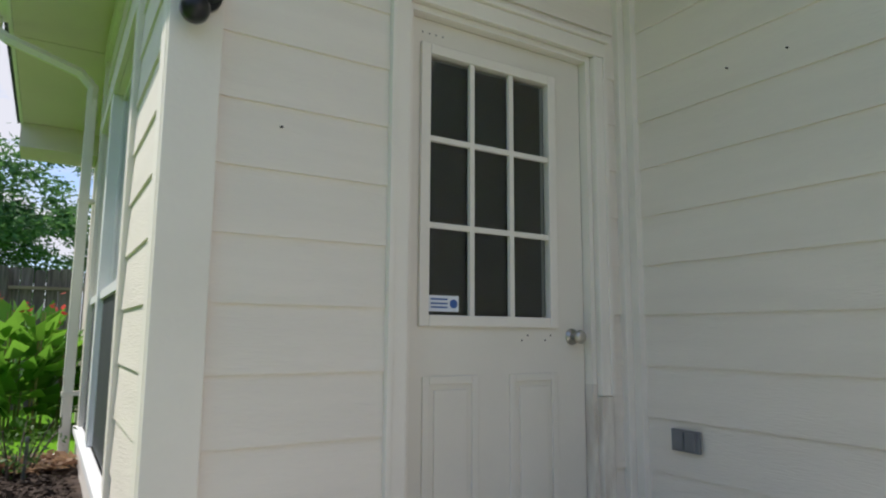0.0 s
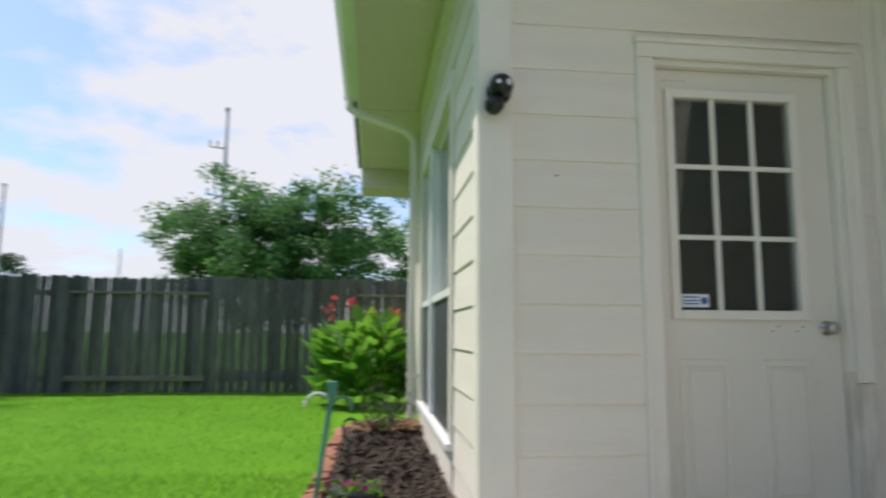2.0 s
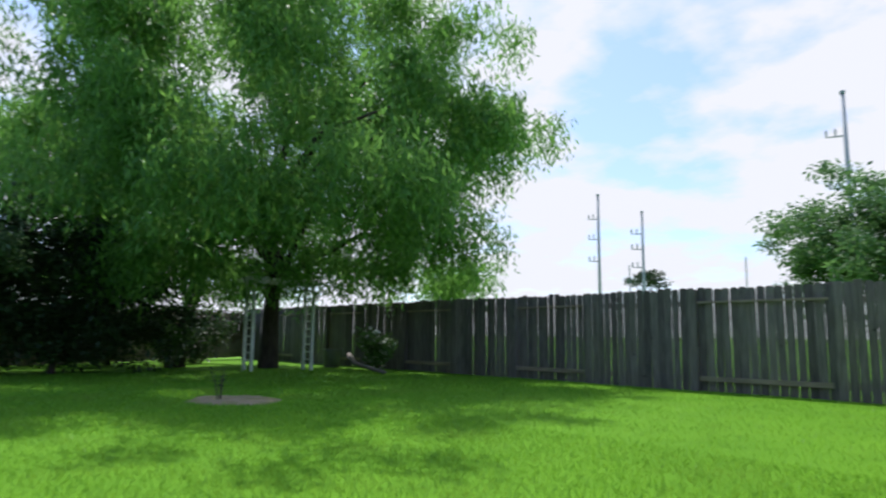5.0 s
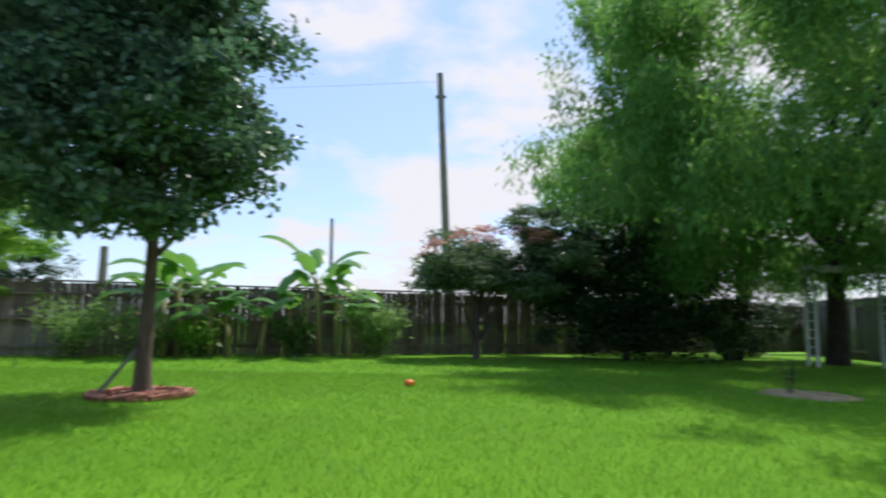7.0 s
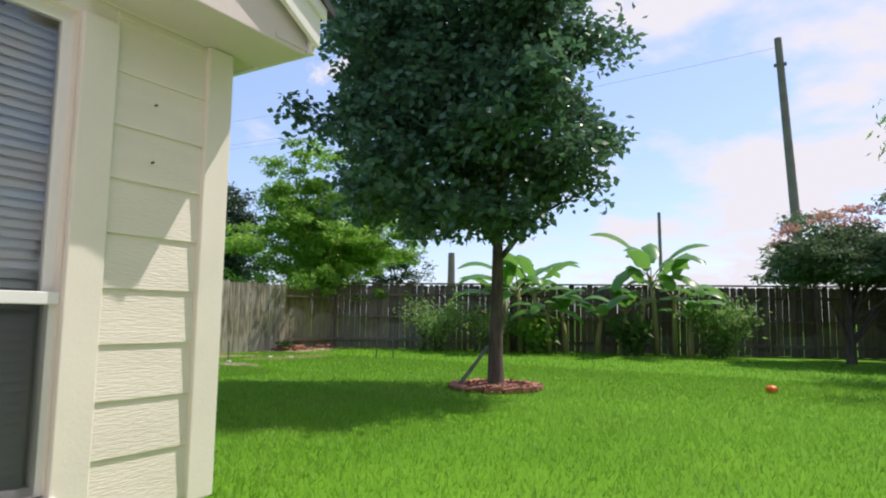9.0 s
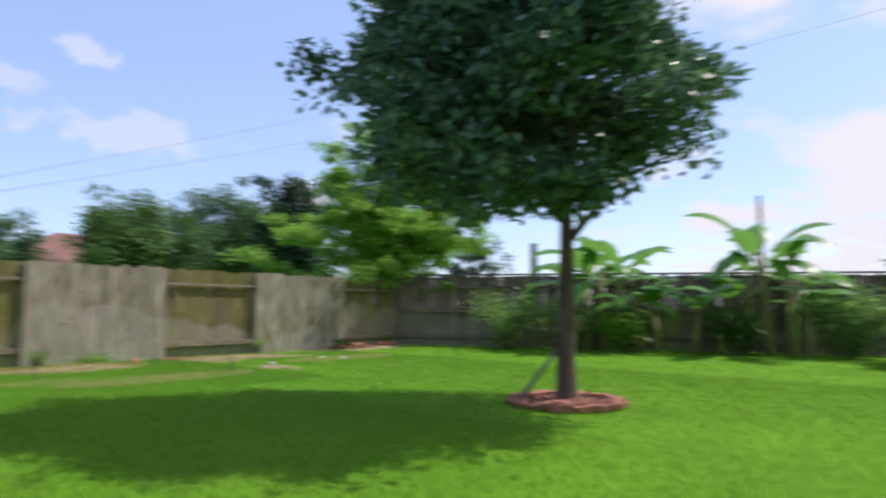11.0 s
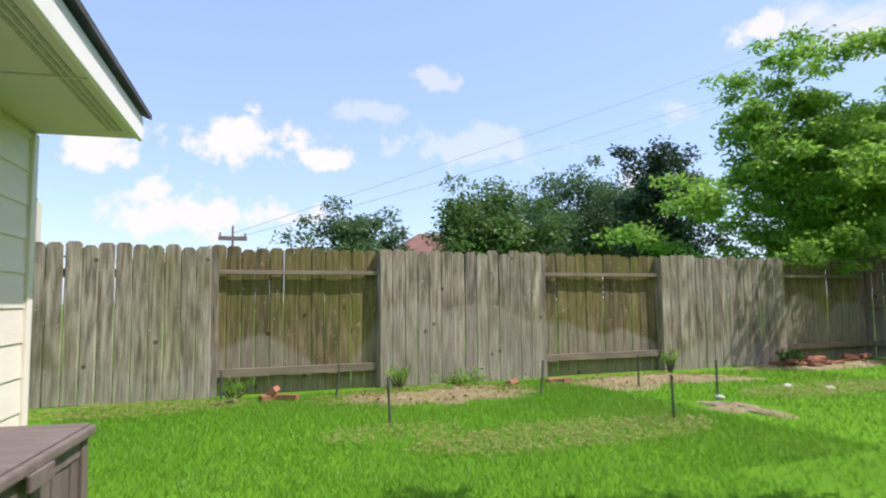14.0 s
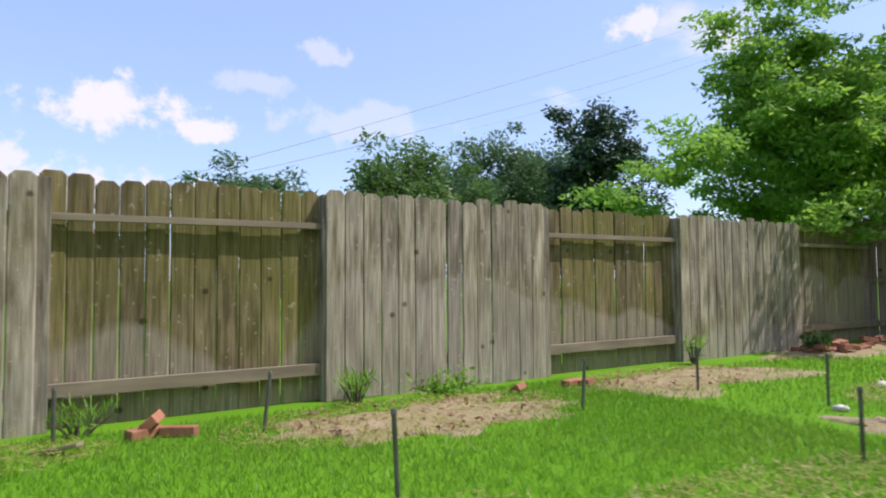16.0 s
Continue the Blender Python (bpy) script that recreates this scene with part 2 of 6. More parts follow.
PAINT = material("cream_paint", (0.83, 0.765, 0.665), 0.5, 0.06, 1.6, 30, 0.3, stretch=(0.7, 0.7, 6), obj_vary=0.015, spec=0.35)
TRIM = material("cream_trim_paint", (0.84, 0.785, 0.69), 0.5, 0.07, 2.5, 70, 0.08, spec=0.35)
DOOR_PAINT = material("door_paint", (0.78, 0.73, 0.63), 0.45, 0.06, 2.0, 60, 0.05)
PEEL = material("peeling_trim", (0.78, 0.73, 0.63), 0.7, 0.0, 9, 55, 0.5, second=(0.60, 0.53, 0.44), stretch=(2, 2, 0.5))
WHITE = material("white_vinyl", (0.82, 0.82, 0.80), 0.4, 0.05, 3, 50, 0.03)
SOFFIT = material("soffit_paint", (0.72, 0.625, 0.595), 0.65, 0.06, 1.5, 40, 0.06)
VENT = material("soffit_vent_mesh", (0.52, 0.49, 0.43), 0.7, 0.45, 30, 160, 0.4)
FASCIA = material("white_fascia", (0.83, 0.82, 0.77), 0.45, 0.06, 2, 40, 0.05)
SHINGLE = material("asphalt_shingle", (0.085, 0.09, 0.10), 0.95, 0.5, 5, 90, 0.5)
BLACK = material("black_plastic", (0.018, 0.018, 0.02), 0.35, 0.2, 5, 60, 0.02)
GREYBOX = material("grey_metal_cover", (0.22, 0.23, 0.25), 0.45, 0.2, 9, 60, 0.05, metal=0.3)
CHROME = material("satin_nickel", (0.55, 0.52, 0.47), 0.28, 0.15, 8, 80, 0.02, metal=1.0)
NAILM = material("rusty_nail", (0.07, 0.05, 0.04), 0.8, 0.4, 20, 90, 0.1)
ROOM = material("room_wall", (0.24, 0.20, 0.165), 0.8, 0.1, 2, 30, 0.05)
BLIND = material("blind_slats", (0.72, 0.72, 0.74), 0.5, 0.05, 4, 40, 0.02)
GLASS = glass_material("clear_glass")
SCREEN = material("window_screen", (0.05, 0.055, 0.06), 0.6, 0.3, 4, 200, 0.1)
SCREEN_S = bpy.data.materials.new("see_through_screen")
SCREEN_S.use_nodes = True
_n, _l = SCREEN_S.node_tree.nodes, SCREEN_S.node_tree.links
_t, _m = _n.new("ShaderNodeBsdfTransparent"), _n.new("ShaderNodeMixShader")
_n["Principled BSDF"].inputs["Base Color"].default_value = (0.04, 0.045, 0.05, 1)
_m.inputs["Fac"].default_value = 0.35
_l.new(_t.outputs[0], _m.inputs[1]); _l.new(_n["Principled BSDF"].outputs[0], _m.inputs[2]); _l.new(_m.outputs[0], _n["Material Output"].inputs["Surface"])
FENCE_S = fence_material("weathered_pickets", (0.44, 0.395, 0.33), (0.17, 0.145, 0.11), 0.5, 0.45)
# recessed boards: algae green, plus the bay's shade darkened into both colours
FENCE_G = fence_material("algae_shade_pickets", (0.27, 0.22, 0.13), (0.11, 0.095, 0.045), 0.95, 0.4)
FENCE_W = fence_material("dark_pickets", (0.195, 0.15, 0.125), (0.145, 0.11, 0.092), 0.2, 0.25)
# north fence: the shade on its yard side is put into these darker colours
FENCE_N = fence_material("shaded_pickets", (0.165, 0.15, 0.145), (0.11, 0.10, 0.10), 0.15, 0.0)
RAIL = material("rail_wood", (0.29, 0.245, 0.185), 0.85, 0.35, 2.0, 30, 0.3, stretch=(1, 5, 5), spec=0.15)
RESIN = material("brown_resin", (0.205, 0.165, 0.145), 0.6, 0.28, 3.0, 45, 0.25, stretch=(1.0, 6, 1), spec=0.3)
RESIN_V = material("brown_resin_panel", (0.195, 0.155, 0.135), 0.62, 0.3, 3.0, 45, 0.25, stretch=(6, 6, 0.7), spec=0.3, obj_vary=0.1)
BRICK = material("red_brick", (0.34, 0.15, 0.095), 0.9, 0.4, 7, 60, 0.4, obj_vary=0.25)
SOIL = material("dark_mulch", (0.075, 0.052, 0.038), 0.95, 0.6, 7, 55, 0.9)
DIRT = material("dry_dirt", (0.31, 0.24, 0.155), 0.95, 0.45, 4, 40, 0.8, second=(0.20, 0.185, 0.07))
STRAW = material("dry_grass", (0.165, 0.225, 0.035), 0.95, 0.0, 5, 45, 0.7, second=(0.105, 0.24, 0.015))
REDMULCH = material("red_mulch", (0.30, 0.135, 0.095), 0.95, 0.5, 8, 50, 0.9)
BARK = material("grey_bark", (0.13, 0.105, 0.085), 0.95, 0.5, 7, 40, 0.9, stretch=(3, 3, 0.6))
BARK_D = material("dark_bark", (0.07, 0.055, 0.045), 0.95, 0.5, 5, 30, 0.9, stretch=(3, 3, 0.6))
STEEL = material("galvanised_post", (0.16, 0.17, 0.16), 0.5, 0.35, 8, 60, 0.1, metal=0.5)
POLEM = material("weathered_pole", (0.20, 0.17, 0.16), 0.85, 0.25, 0.7, 8, 0.1)
LATTICEM = material("lattice_tower_steel", (0.30, 0.32, 0.36), 0.6, 0.15, 0.6, 8, 0.05)
HOSE = material("green_hose", (0.02, 0.30, 0.17), 0.4, 0.2, 8, 60, 0.02)
GREENMETAL = material("green_painted_metal", (0.09, 0.26, 0.20), 0.5, 0.3, 9, 50, 0.1)
ORANGE = material("orange_plastic", (0.85, 0.16, 0.02), 0.5, 0.2, 9, 50, 0.05)
GREYBIN = material("grey_bin_plastic", (0.16, 0.17, 0.18), 0.6, 0.2, 4, 40, 0.05)
POT = material("black_pot", (0.03, 0.03, 0.035), 0.5, 0.2, 6, 50, 0.05)
WHITEWOOD = material("white_painted_wood", (0.74, 0.74, 0.71), 0.6, 0.12, 3, 40, 0.1)
ROOFRED = material("brown_red_roof", (0.20, 0.105, 0.085), 0.9, 0.3, 1.5, 14, 0.4)
BRICKWALL = material("neighbour_brick", (0.33, 0.22, 0.17), 0.9, 0.3, 3, 20, 0.3)
SIDINGN = material("neighbour_siding", (0.60, 0.56, 0.47), 0.7, 0.12, 1.5, 12, 0.1)
STICKER = material("white_sticker", (0.75, 0.78, 0.82), 0.5, 0.05, 6, 40, 0.0)
INK = material("blue_ink", (0.05, 0.12, 0.35), 0.5, 0.1, 6, 40, 0.0)
PEBBLE = material("pale_stone", (0.62, 0.60, 0.55), 0.9, 0.25, 6, 40, 0.2)

L_SHADE = leaf_material("shade_tree_leaf", (0.052, 0.125, 0.07), (0.105, 0.205, 0.105), 0.32, 0.32)
L_WILLOW = leaf_material("willow_leaf", (0.07, 0.195, 0.04), (0.145, 0.335, 0.065), 0.58, 0.5)
L_BRIGHT = leaf_material("bright_leaf", (0.11, 0.26, 0.03), (0.21, 0.41, 0.06), 0.48)
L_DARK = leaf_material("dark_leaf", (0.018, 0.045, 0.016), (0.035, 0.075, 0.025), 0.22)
L_OAK = leaf_material("oak_leaf", (0.042, 0.10, 0.038), (0.08, 0.165, 0.055), 0.35)
L_MID = leaf_material("mid_green_leaf", (0.05, 0.12, 0.028), (0.10, 0.20, 0.045), 0.35)
L_MIMOSA = leaf_material("mimosa_leaf", (0.06, 0.12, 0.05), (0.11, 0.19, 0.075), 0.4)
L_PALE = leaf_material("pale_leaf", (0.12, 0.24, 0.06), (0.20, 0.34, 0.09), 0.42)
L_PINE = leaf_material("pine_needles", (0.018, 0.050, 0.024), (0.035, 0.085, 0.032), 0.15)
L_NORTH = leaf_material("crape_leaf", (0.05, 0.14, 0.045), (0.10, 0.22, 0.06), 0.42)
L_BANANA = leaf_material("banana_leaf", (0.07, 0.20, 0.03), (0.13, 0.32, 0.06), 0.4, 0.35)
L_CANNA = leaf_material("canna_leaf", (0.06, 0.19, 0.02), (0.135, 0.33, 0.035), 0.42, 0.36)
L_PINK = leaf_material("mimosa_blossom", (0.42, 0.20, 0.14), (0.55, 0.30, 0.20), 0.3)
L_RED = leaf_material("red_flower", (0.42, 0.05, 0.04), (0.55, 0.10, 0.06), 0.3)
L_MAGENTA = leaf_material("magenta_flower", (0.45, 0.02, 0.22), (0.6, 0.05, 0.35), 0.3)
L_WHITE = leaf_material("white_flower", (0.65, 0.68, 0.60), (0.75, 0.75, 0.70), 0.3)
L_GRASS = leaf_material("grass_blade", (0.08, 0.235, 0.014), (0.175, 0.38, 0.035), 0.4, 0.5)
L_STRAW = leaf_material("straw_blade", (0.22, 0.24, 0.06), (0.38, 0.33, 0.13), 0.3)
L_DRY = leaf_material("dead_leaf", (0.16, 0.09, 0.05), (0.28, 0.17, 0.09), 0.2)
_n, _l = L_GRASS.node_tree.nodes, L_GRASS.node_tree.links
_geo, _patch = _n.new("ShaderNodeNewGeometry"), _n.new("ShaderNodeTexNoise")
_patch.inputs["Scale"].default_value, _patch.inputs["Detail"].default_value = 1.1, 5
_rng, _dry = _n.new("ShaderNodeMapRange"), _n.new("ShaderNodeMixRGB")
_rng.inputs["From Min"].default_value, _rng.inputs["From Max"].default_value, _rng.inputs["To Max"].default_value = 0.46, 0.72, 0.45
_dry.inputs["Color2"].default_value = (0.19, 0.29, 0.05, 1)
_old = _n["Principled BSDF"].inputs["Base Color"].links[0].from_socket
_l.new(_geo.outputs["Position"], _patch.inputs["Vector"]); _l.new(_patch.outputs["Fac"], _rng.inputs["Value"]); _l.new(_rng.outputs[0], _dry.inputs["Fac"])
_l.new(_old, _dry.inputs["Color1"])
for _k in list(_old.links):
    if _k.to_node != _dry:
        _l.new(_dry.outputs[0], _k.to_socket)
STALK = material("banana_stalk", (0.33, 0.24, 0.11), 0.7, 0.0, 3, 30, 0.2, second=(0.15, 0.22, 0.05), stretch=(3, 3, 0.6))

LAWN = material("lawn", (0.11, 0.265, 0.012), 0.9, 0.0, 0.8, 42, 0.9, second=(0.085, 0.22, 0.010), coords="Object", spec=0.1)


# ---- mesh helpers ----
class Shape:
    """Collects boxes, tubes and faces, then becomes one mesh."""

    def __init__(self):
        self.v, self.f = [], []

    def add(self, verts, faces):
        k = len(self.v)
        self.v += [tuple(p) for p in verts]
        self.f += [tuple(i + k for i in f) for f in faces]
        return self

    def box(self, a, b, bev=0.0):
        (x0, y0, z0), (x1, y1, z1) = [[min(p, q) for p, q in zip(a, b)], [max(p, q) for p, q in zip(a, b)]]
        if bev <= 0:
            vs = [(x, y, z) for z in (z0, z1) for y in (y0, y1) for x in (x0, x1)]
            return self.add(vs, [(0, 2, 3, 1), (4, 5, 7, 6), (0, 1, 5, 4), (2, 6, 7, 3), (0, 4, 6, 2), (1, 3, 7, 5)])
        bm = bmesh.new()
        bmesh.ops.create_cube(bm, size=1.0, matrix=Matrix.LocRotScale(((x0 + x1) / 2, (y0 + y1) / 2, (z0 + z1) / 2), None, (x1 - x0, y1 - y0, z1 - z0)))
        bmesh.ops.bevel(bm, geom=bm.edges[:], offset=min(bev, 0.45 * min(x1 - x0, y1 - y0, z1 - z0)), segments=2, affect="EDGES", profile=0.6)
        bm.verts.index_update()
        self.add([p.co[:] for p in bm.verts], [[p.index for p in f.verts] for f in bm.faces])
        bm.free()
        return self

    def tube(self, pts, radii, sides=8, cap=True):
        pts = [Vector(p) for p in pts]
        rings = []
        for i, p in enumerate(pts):
            d = (pts[min(i + 1, len(pts) - 1)] - pts[max(i - 1, 0)]).normalized()
            side = d.cross(Vector((0, 0, 1)) if abs(d.z) < 0.9 else Vector((1, 0, 0))).normalized()
            up = side.cross(d)
            r = radii[i] if hasattr(radii, "__len__") else radii
            rings.append([p + r * (math.cos(a) * side + math.sin(a) * up) for a in [2 * math.pi * j / sides for j in range(sides)]])
        vs = [q for ring in rings for q in ring]
        fs = [(i * sides + j, i * sides + (j + 1) % sides, (i + 1) * sides + (j + 1) % sides, (i + 1) * sides + j)
              for i in range(len(pts) - 1) for j in range(sides)]
        if cap:
            fs += [tuple(range(sides))[::-1], tuple((len(pts) - 1) * sides + j for j in range(sides))]
        return self.add(vs, fs)

    def prism(self, outline, thick_vec):
        """An outline of 3D points, carried along a vector."""
        k, t = len(outline), Vector(thick_vec)
        vs = [Vector(p) for p in outline] + [Vector(p) + t for p in outline]
        return self.add(vs, [tuple(range(k))[::-1], tuple(range(k, 2 * k))] + [(i, (i + 1) % k, (i + 1) % k + k, i + k) for i in range(k)])

    def mesh(self, name):
        me = bpy.data.meshes.new(name)
        me.from_pydata(self.v, [], self.f)
        bm = bmesh.new(); bm.from_mesh(me)
        bmesh.ops.recalc_face_normals(bm, faces=bm.faces[:])
        bm.to_mesh(me); bm.free()
        me.update()
        return me


def smooth(ob):
    for f in ob.data.polygons:
        f.use_smooth = True
    return ob


def part(name, shape, mat, parent=None, label="", soft=False):
    """Links a shape as one mesh object under a thing or a part."""
    me = shape.mesh(name) if isinstance(shape, Shape) else shape
    if not me.materials:
        me.materials.append(mat)
    ob = new(name, me)
    ob.parent = parent
    if label:
        ob["label"] = label
    if soft:
        smooth(ob)
    return ob


def thing(name, at, label, category, group="", kind=""):
    """An Empty at the base of a thing, which parents its parts."""
    ob = new(name)
    ob.location = at
    ob.empty_display_size = 0.1
    return tagged(ob, label, category, group, kind)


def hang(ob, parent):
    """Parents a world-placed mesh to a thing whose Empty stands elsewhere."""
    ob.parent = parent
    ob.matrix_parent_inverse = Matrix.Translation(-Vector(parent.location))
    return ob


def put(name, shape, mat, parent, label="", soft=False):
    return hang(part(name, shape, mat, None, label, soft), parent)


def single(name, shape, mat, label, category, group="", kind="", soft=False):
    return tagged(part(name, shape, mat, None, label, soft), label, category, group, kind)


def leaf_mesh(name, pos, along, across, mat):
    """Many four-cornered leaves: base points, lengthwise and crosswise vectors."""
    n = len(pos)
    nrm = np.cross(along, across)
    nrm /= np.linalg.norm(nrm, axis=1, keepdims=True) + 1e-9
    ln = np.linalg.norm(along, axis=1, keepdims=True)
    v = np.empty((n, 4, 3), np.float32)
    v[:, 0] = pos
    v[:, 1] = pos + along * 0.45 + across * 0.5 + nrm * ln * 0.06
    v[:, 2] = pos + along
    v[:, 3] = pos + along * 0.45 - across * 0.5 + nrm * ln * 0.06
    me = bpy.data.meshes.new(name)
    me.vertices.add(4 * n); me.loops.add(4 * n); me.polygons.add(n)
    me.vertices.foreach_set("co", v.ravel())
    me.loops.foreach_set("vertex_index", np.arange(4 * n, dtype=np.int32))
    me.polygons.foreach_set("loop_start", np.arange(0, 4 * n, 4, dtype=np.int32))
    me.polygons.foreach_set("loop_total", np.full(n, 4, np.int32))
    me.materials.append(mat)
    me.update(calc_edges=True)
    return me


def ground_z(x, y):
    return -0.08 * min(max((y - 3.0) / 7.0, 0.0), 1.0)


# ---- ground ----
def ground():
    xs = [-900, -300, -120, -60, -40] + [-30 + 1.0 * i for i in range(46)] + [25, 40, 80, 200, 900]
    s = Shape()
    ys = xs
    vs = [(x, y, ground_z(x, y)) for y in ys for x in xs]
    k = len(xs)
    s.add(vs, [(j * k + i, j * k + i + 1, (j + 1) * k + i + 1, (j + 1) * k + i) for j in range(k - 1) for i in range(k - 1)])
    return single("ground", s, LAWN, "green mown lawn with paler and darker patches", "ground", kind="structure")


ground()


# ---- house shell ----
def wall_box(name, x0, y0, x1, y1, z0, z1, axis, holes, mat, label):
    """A wall with openings right through it. axis: 'x' or 'y', the way it runs; holes: (from, to, low, high)."""
    s = Shape()

    def piece(a, b, lo, hi):
        if b - a > 0.001 and hi - lo > 0.001:
            s.box((a, y0, lo), (b, y1, hi)) if axis == "x" else s.box((x0, a, lo), (x1, b, hi))

    a0, a1 = (x0, x1) if axis == "x" else (y0, y1)
    at = a0
    for a, b, lo, hi in sorted(holes):
        piece(at, a, z0, z1); piece(a, b, z0, lo); piece(a, b, hi, z1)
        at = b
    piece(at, a1, z0, z1)
    return single(name, s, mat, label, "wall", kind="structure")


def siding(wall, axis, face, out, a0, a1, z0, z1, holes, mat=None, step=0.213, phase=0.0):
    """Lap boards, each a plank of its own, on the face of a wall: out is the sign of the way the face looks."""
    z = z0 - phase
    while z < z1 - 0.02:
        lo, hi = max(z, z0), min(z + step, z1)
        cuts = [a0]
        for a, b, l, h in sorted(holes):
            if hi > l + 0.01 and lo < h - 0.01:
                cuts += [a, b]
        cuts.append(a1)
        for a, b in zip(cuts[::2], cuts[1::2]):
            if b - a < 0.03:
                continue
            d0, d1 = face + out * 0.012, face + out * 0.003
            prof = [(face - out * 0.002, lo), (d0, lo), (d0, lo + 0.006), (d1, hi), (face - out * 0.002, hi)]
            pts = [(a, d, q) for d, q in prof] if axis == "x" else [(d, a, q) for d, q in prof]
            vec = (b - a, 0, 0) if axis == "x" else (0, b - a, 0)
            part("plank", Shape().prism(pts, vec), mat or PAINT, wall)
        z += step


NZ = 3.15           # soffit height of the wing with the door
DOOR_HOLE = (1.165, 2.085, 0.0, 2.19)
WIN_N = (3.28, 5.50, 0.30, 2.40)
WIN_S = (-0.66, 1.55, 0.22, 1.98)

wall_door = wall_box("wall_door", 0.372, 2.27, 2.42, 2.40, 0.0, NZ, "x", [DOOR_HOLE], PAINT, "cream painted lap-siding wall with a door")
siding(wall_door, "x", 2.27, -1, 0.50, 2.225, 0.02, NZ, [(1.085, 2.155, 0.0, 2.29)], phase=0.045)
wall_west = wall_box("wall_window_side", 0.37, 2.403, 0.50, 5.70, 0.0, NZ, "y", [WIN_N], PAINT, "cream painted lap-siding wall with tall windows")
siding(wall_west, "y", 0.37, -1, 2.37, 5.62, 0.02, NZ, [(WIN_N[0] - 0.09, WIN_N[1] + 0.09, WIN_N[2] - 0.28, WIN_N[3] + 0.09)], phase=0.045)
wall_box("wall_far_end", 0.46, 5.703, 0.56, 8.9, -0.1, NZ, "y", [], PAINT, "cream painted wall of the house's far end")
wall_east = wall_box("wall_east", 2.303, -3.95, 2.42, 2.267, 0.0, NZ, "y", [], PAINT, "cream painted lap-siding wall with an outlet")
siding(wall_east, "y", 2.303, -1, -3.85, 2.19, 0.02, NZ, [], phase=0.045)
wall_north = wall_box("wall_gable", -1.32, -4.07, 2.30, -3.95, 0.06, 2.9, "x", [WIN_S], PAINT, "cream painted lap-siding gable wall with a window")
siding(wall_north, "x", -3.95, 1, -1.22, 2.28, 0.10, 2.05, [(WIN_S[0] - 0.145, WIN_S[1] + 0.10, WIN_S[2] - 0.3, WIN_S[3] + 0.2)])
wall_sw = wall_box("wall_side_yard", -1.37, -10.5, -1.24, -4.073, 0.06, 2.07, "y", [], PAINT, "pale lap-siding side wall under a deep eave")
siding(wall_sw, "y", -1.37, -1, -10.42, -4.12, 0.10, 2.07, [])
wall_box("wall_back", 7.0, -10.5, 7.12, 8.9, 0.0, NZ, "y", [], PAINT, "cream wall closing the house")
wall_box("wall_end_south", -1.24, -10.62, 7.12, -10.5, 0.06, 2.07, "x", [], PAINT, "cream end wall of the house")
wall_box("wall_end_far", 0.46, 8.903, 7.12, 9.0, -0.1, NZ, "x", [], PAINT, "cream end wall of the house")
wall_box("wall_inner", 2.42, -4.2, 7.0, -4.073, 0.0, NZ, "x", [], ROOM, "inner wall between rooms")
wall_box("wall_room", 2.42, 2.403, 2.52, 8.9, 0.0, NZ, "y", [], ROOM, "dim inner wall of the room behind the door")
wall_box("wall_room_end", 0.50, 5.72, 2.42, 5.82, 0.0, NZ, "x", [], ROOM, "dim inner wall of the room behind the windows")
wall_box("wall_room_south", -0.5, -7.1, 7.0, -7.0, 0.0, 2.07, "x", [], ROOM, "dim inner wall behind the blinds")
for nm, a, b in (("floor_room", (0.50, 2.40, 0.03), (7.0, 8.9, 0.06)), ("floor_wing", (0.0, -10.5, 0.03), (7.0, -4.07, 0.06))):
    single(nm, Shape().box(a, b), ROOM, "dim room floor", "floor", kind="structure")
single("slab_edge", Shape().box((-1.35, -4.68, -0.05), (2.3, -3.97, 0.06)), material("concrete", (0.42, 0.40, 0.37), 0.9, 0.25, 4, 50, 0.3),
       "grey concrete slab edge under the siding", "slab", kind="structure")

WING_PIVOT = Matrix.Translation((-1.365, -10.5, 0))
WING_M = WING_PIVOT @ Matrix.Rotation(radians(-6.2), 4, "Z") @ WING_PIVOT.inverted()


def wing_turn(ob):
    """The long side wall stands at an angle to the gable: swings what belongs to it round the far corner."""
    ob.matrix_basis = WING_M @ ob.matrix_basis
    return ob


wing_turn(wall_sw)
wall_box("wall_gable_side", -1.32, -4.70, -1.19, -4.073, 0.06, 2.07, "y", [], PAINT, "cream return wall beside the gable")
wall_box("wall_gable_back", -1.32, -4.83, -0.20, -4.703, 0.06, 2.07, "x", [], PAINT, "cream return wall behind the gable")

# corner boards and trims
def trim(name, a, b, mat=TRIM, label="cream painted trim board"):
    return single(name, Shape().box(a, b, 0.004), mat, label, "trim", kind="structure")


trim("trim_corner_front", (0.345, 2.238, 0.0), (0.50, 2.268, NZ))
trim("trim_corner_side", (0.342, 2.27, 0.0), (0.368, 2.372, NZ))
trim("trim_inner_corner", (2.225, 2.232, 0.0), (2.30, 2.268, NZ))
trim("trim_inner_side", (2.262, 2.19, 0.0), (2.302, 2.231, NZ))
trim("trim_wing_front", (-1.35, -3.948, 0.08), (-1.22, -3.918, 2.05))
trim("trim_wing_side", (-1.35, -4.05, 0.08), (-1.322, -3.95, 2.05))
wing_turn(trim("trim_wing_end", (-1.40, -10.50, 0.08), (-1.372, -10.41, 2.06)))
trim("trim_window_wall_end", (0.342, 5.62, 0.0), (0.368, 5.71, NZ))
trim("trim_band", (-0.55, -3.949, 1.985), (1.65, -3.918, 2.10))
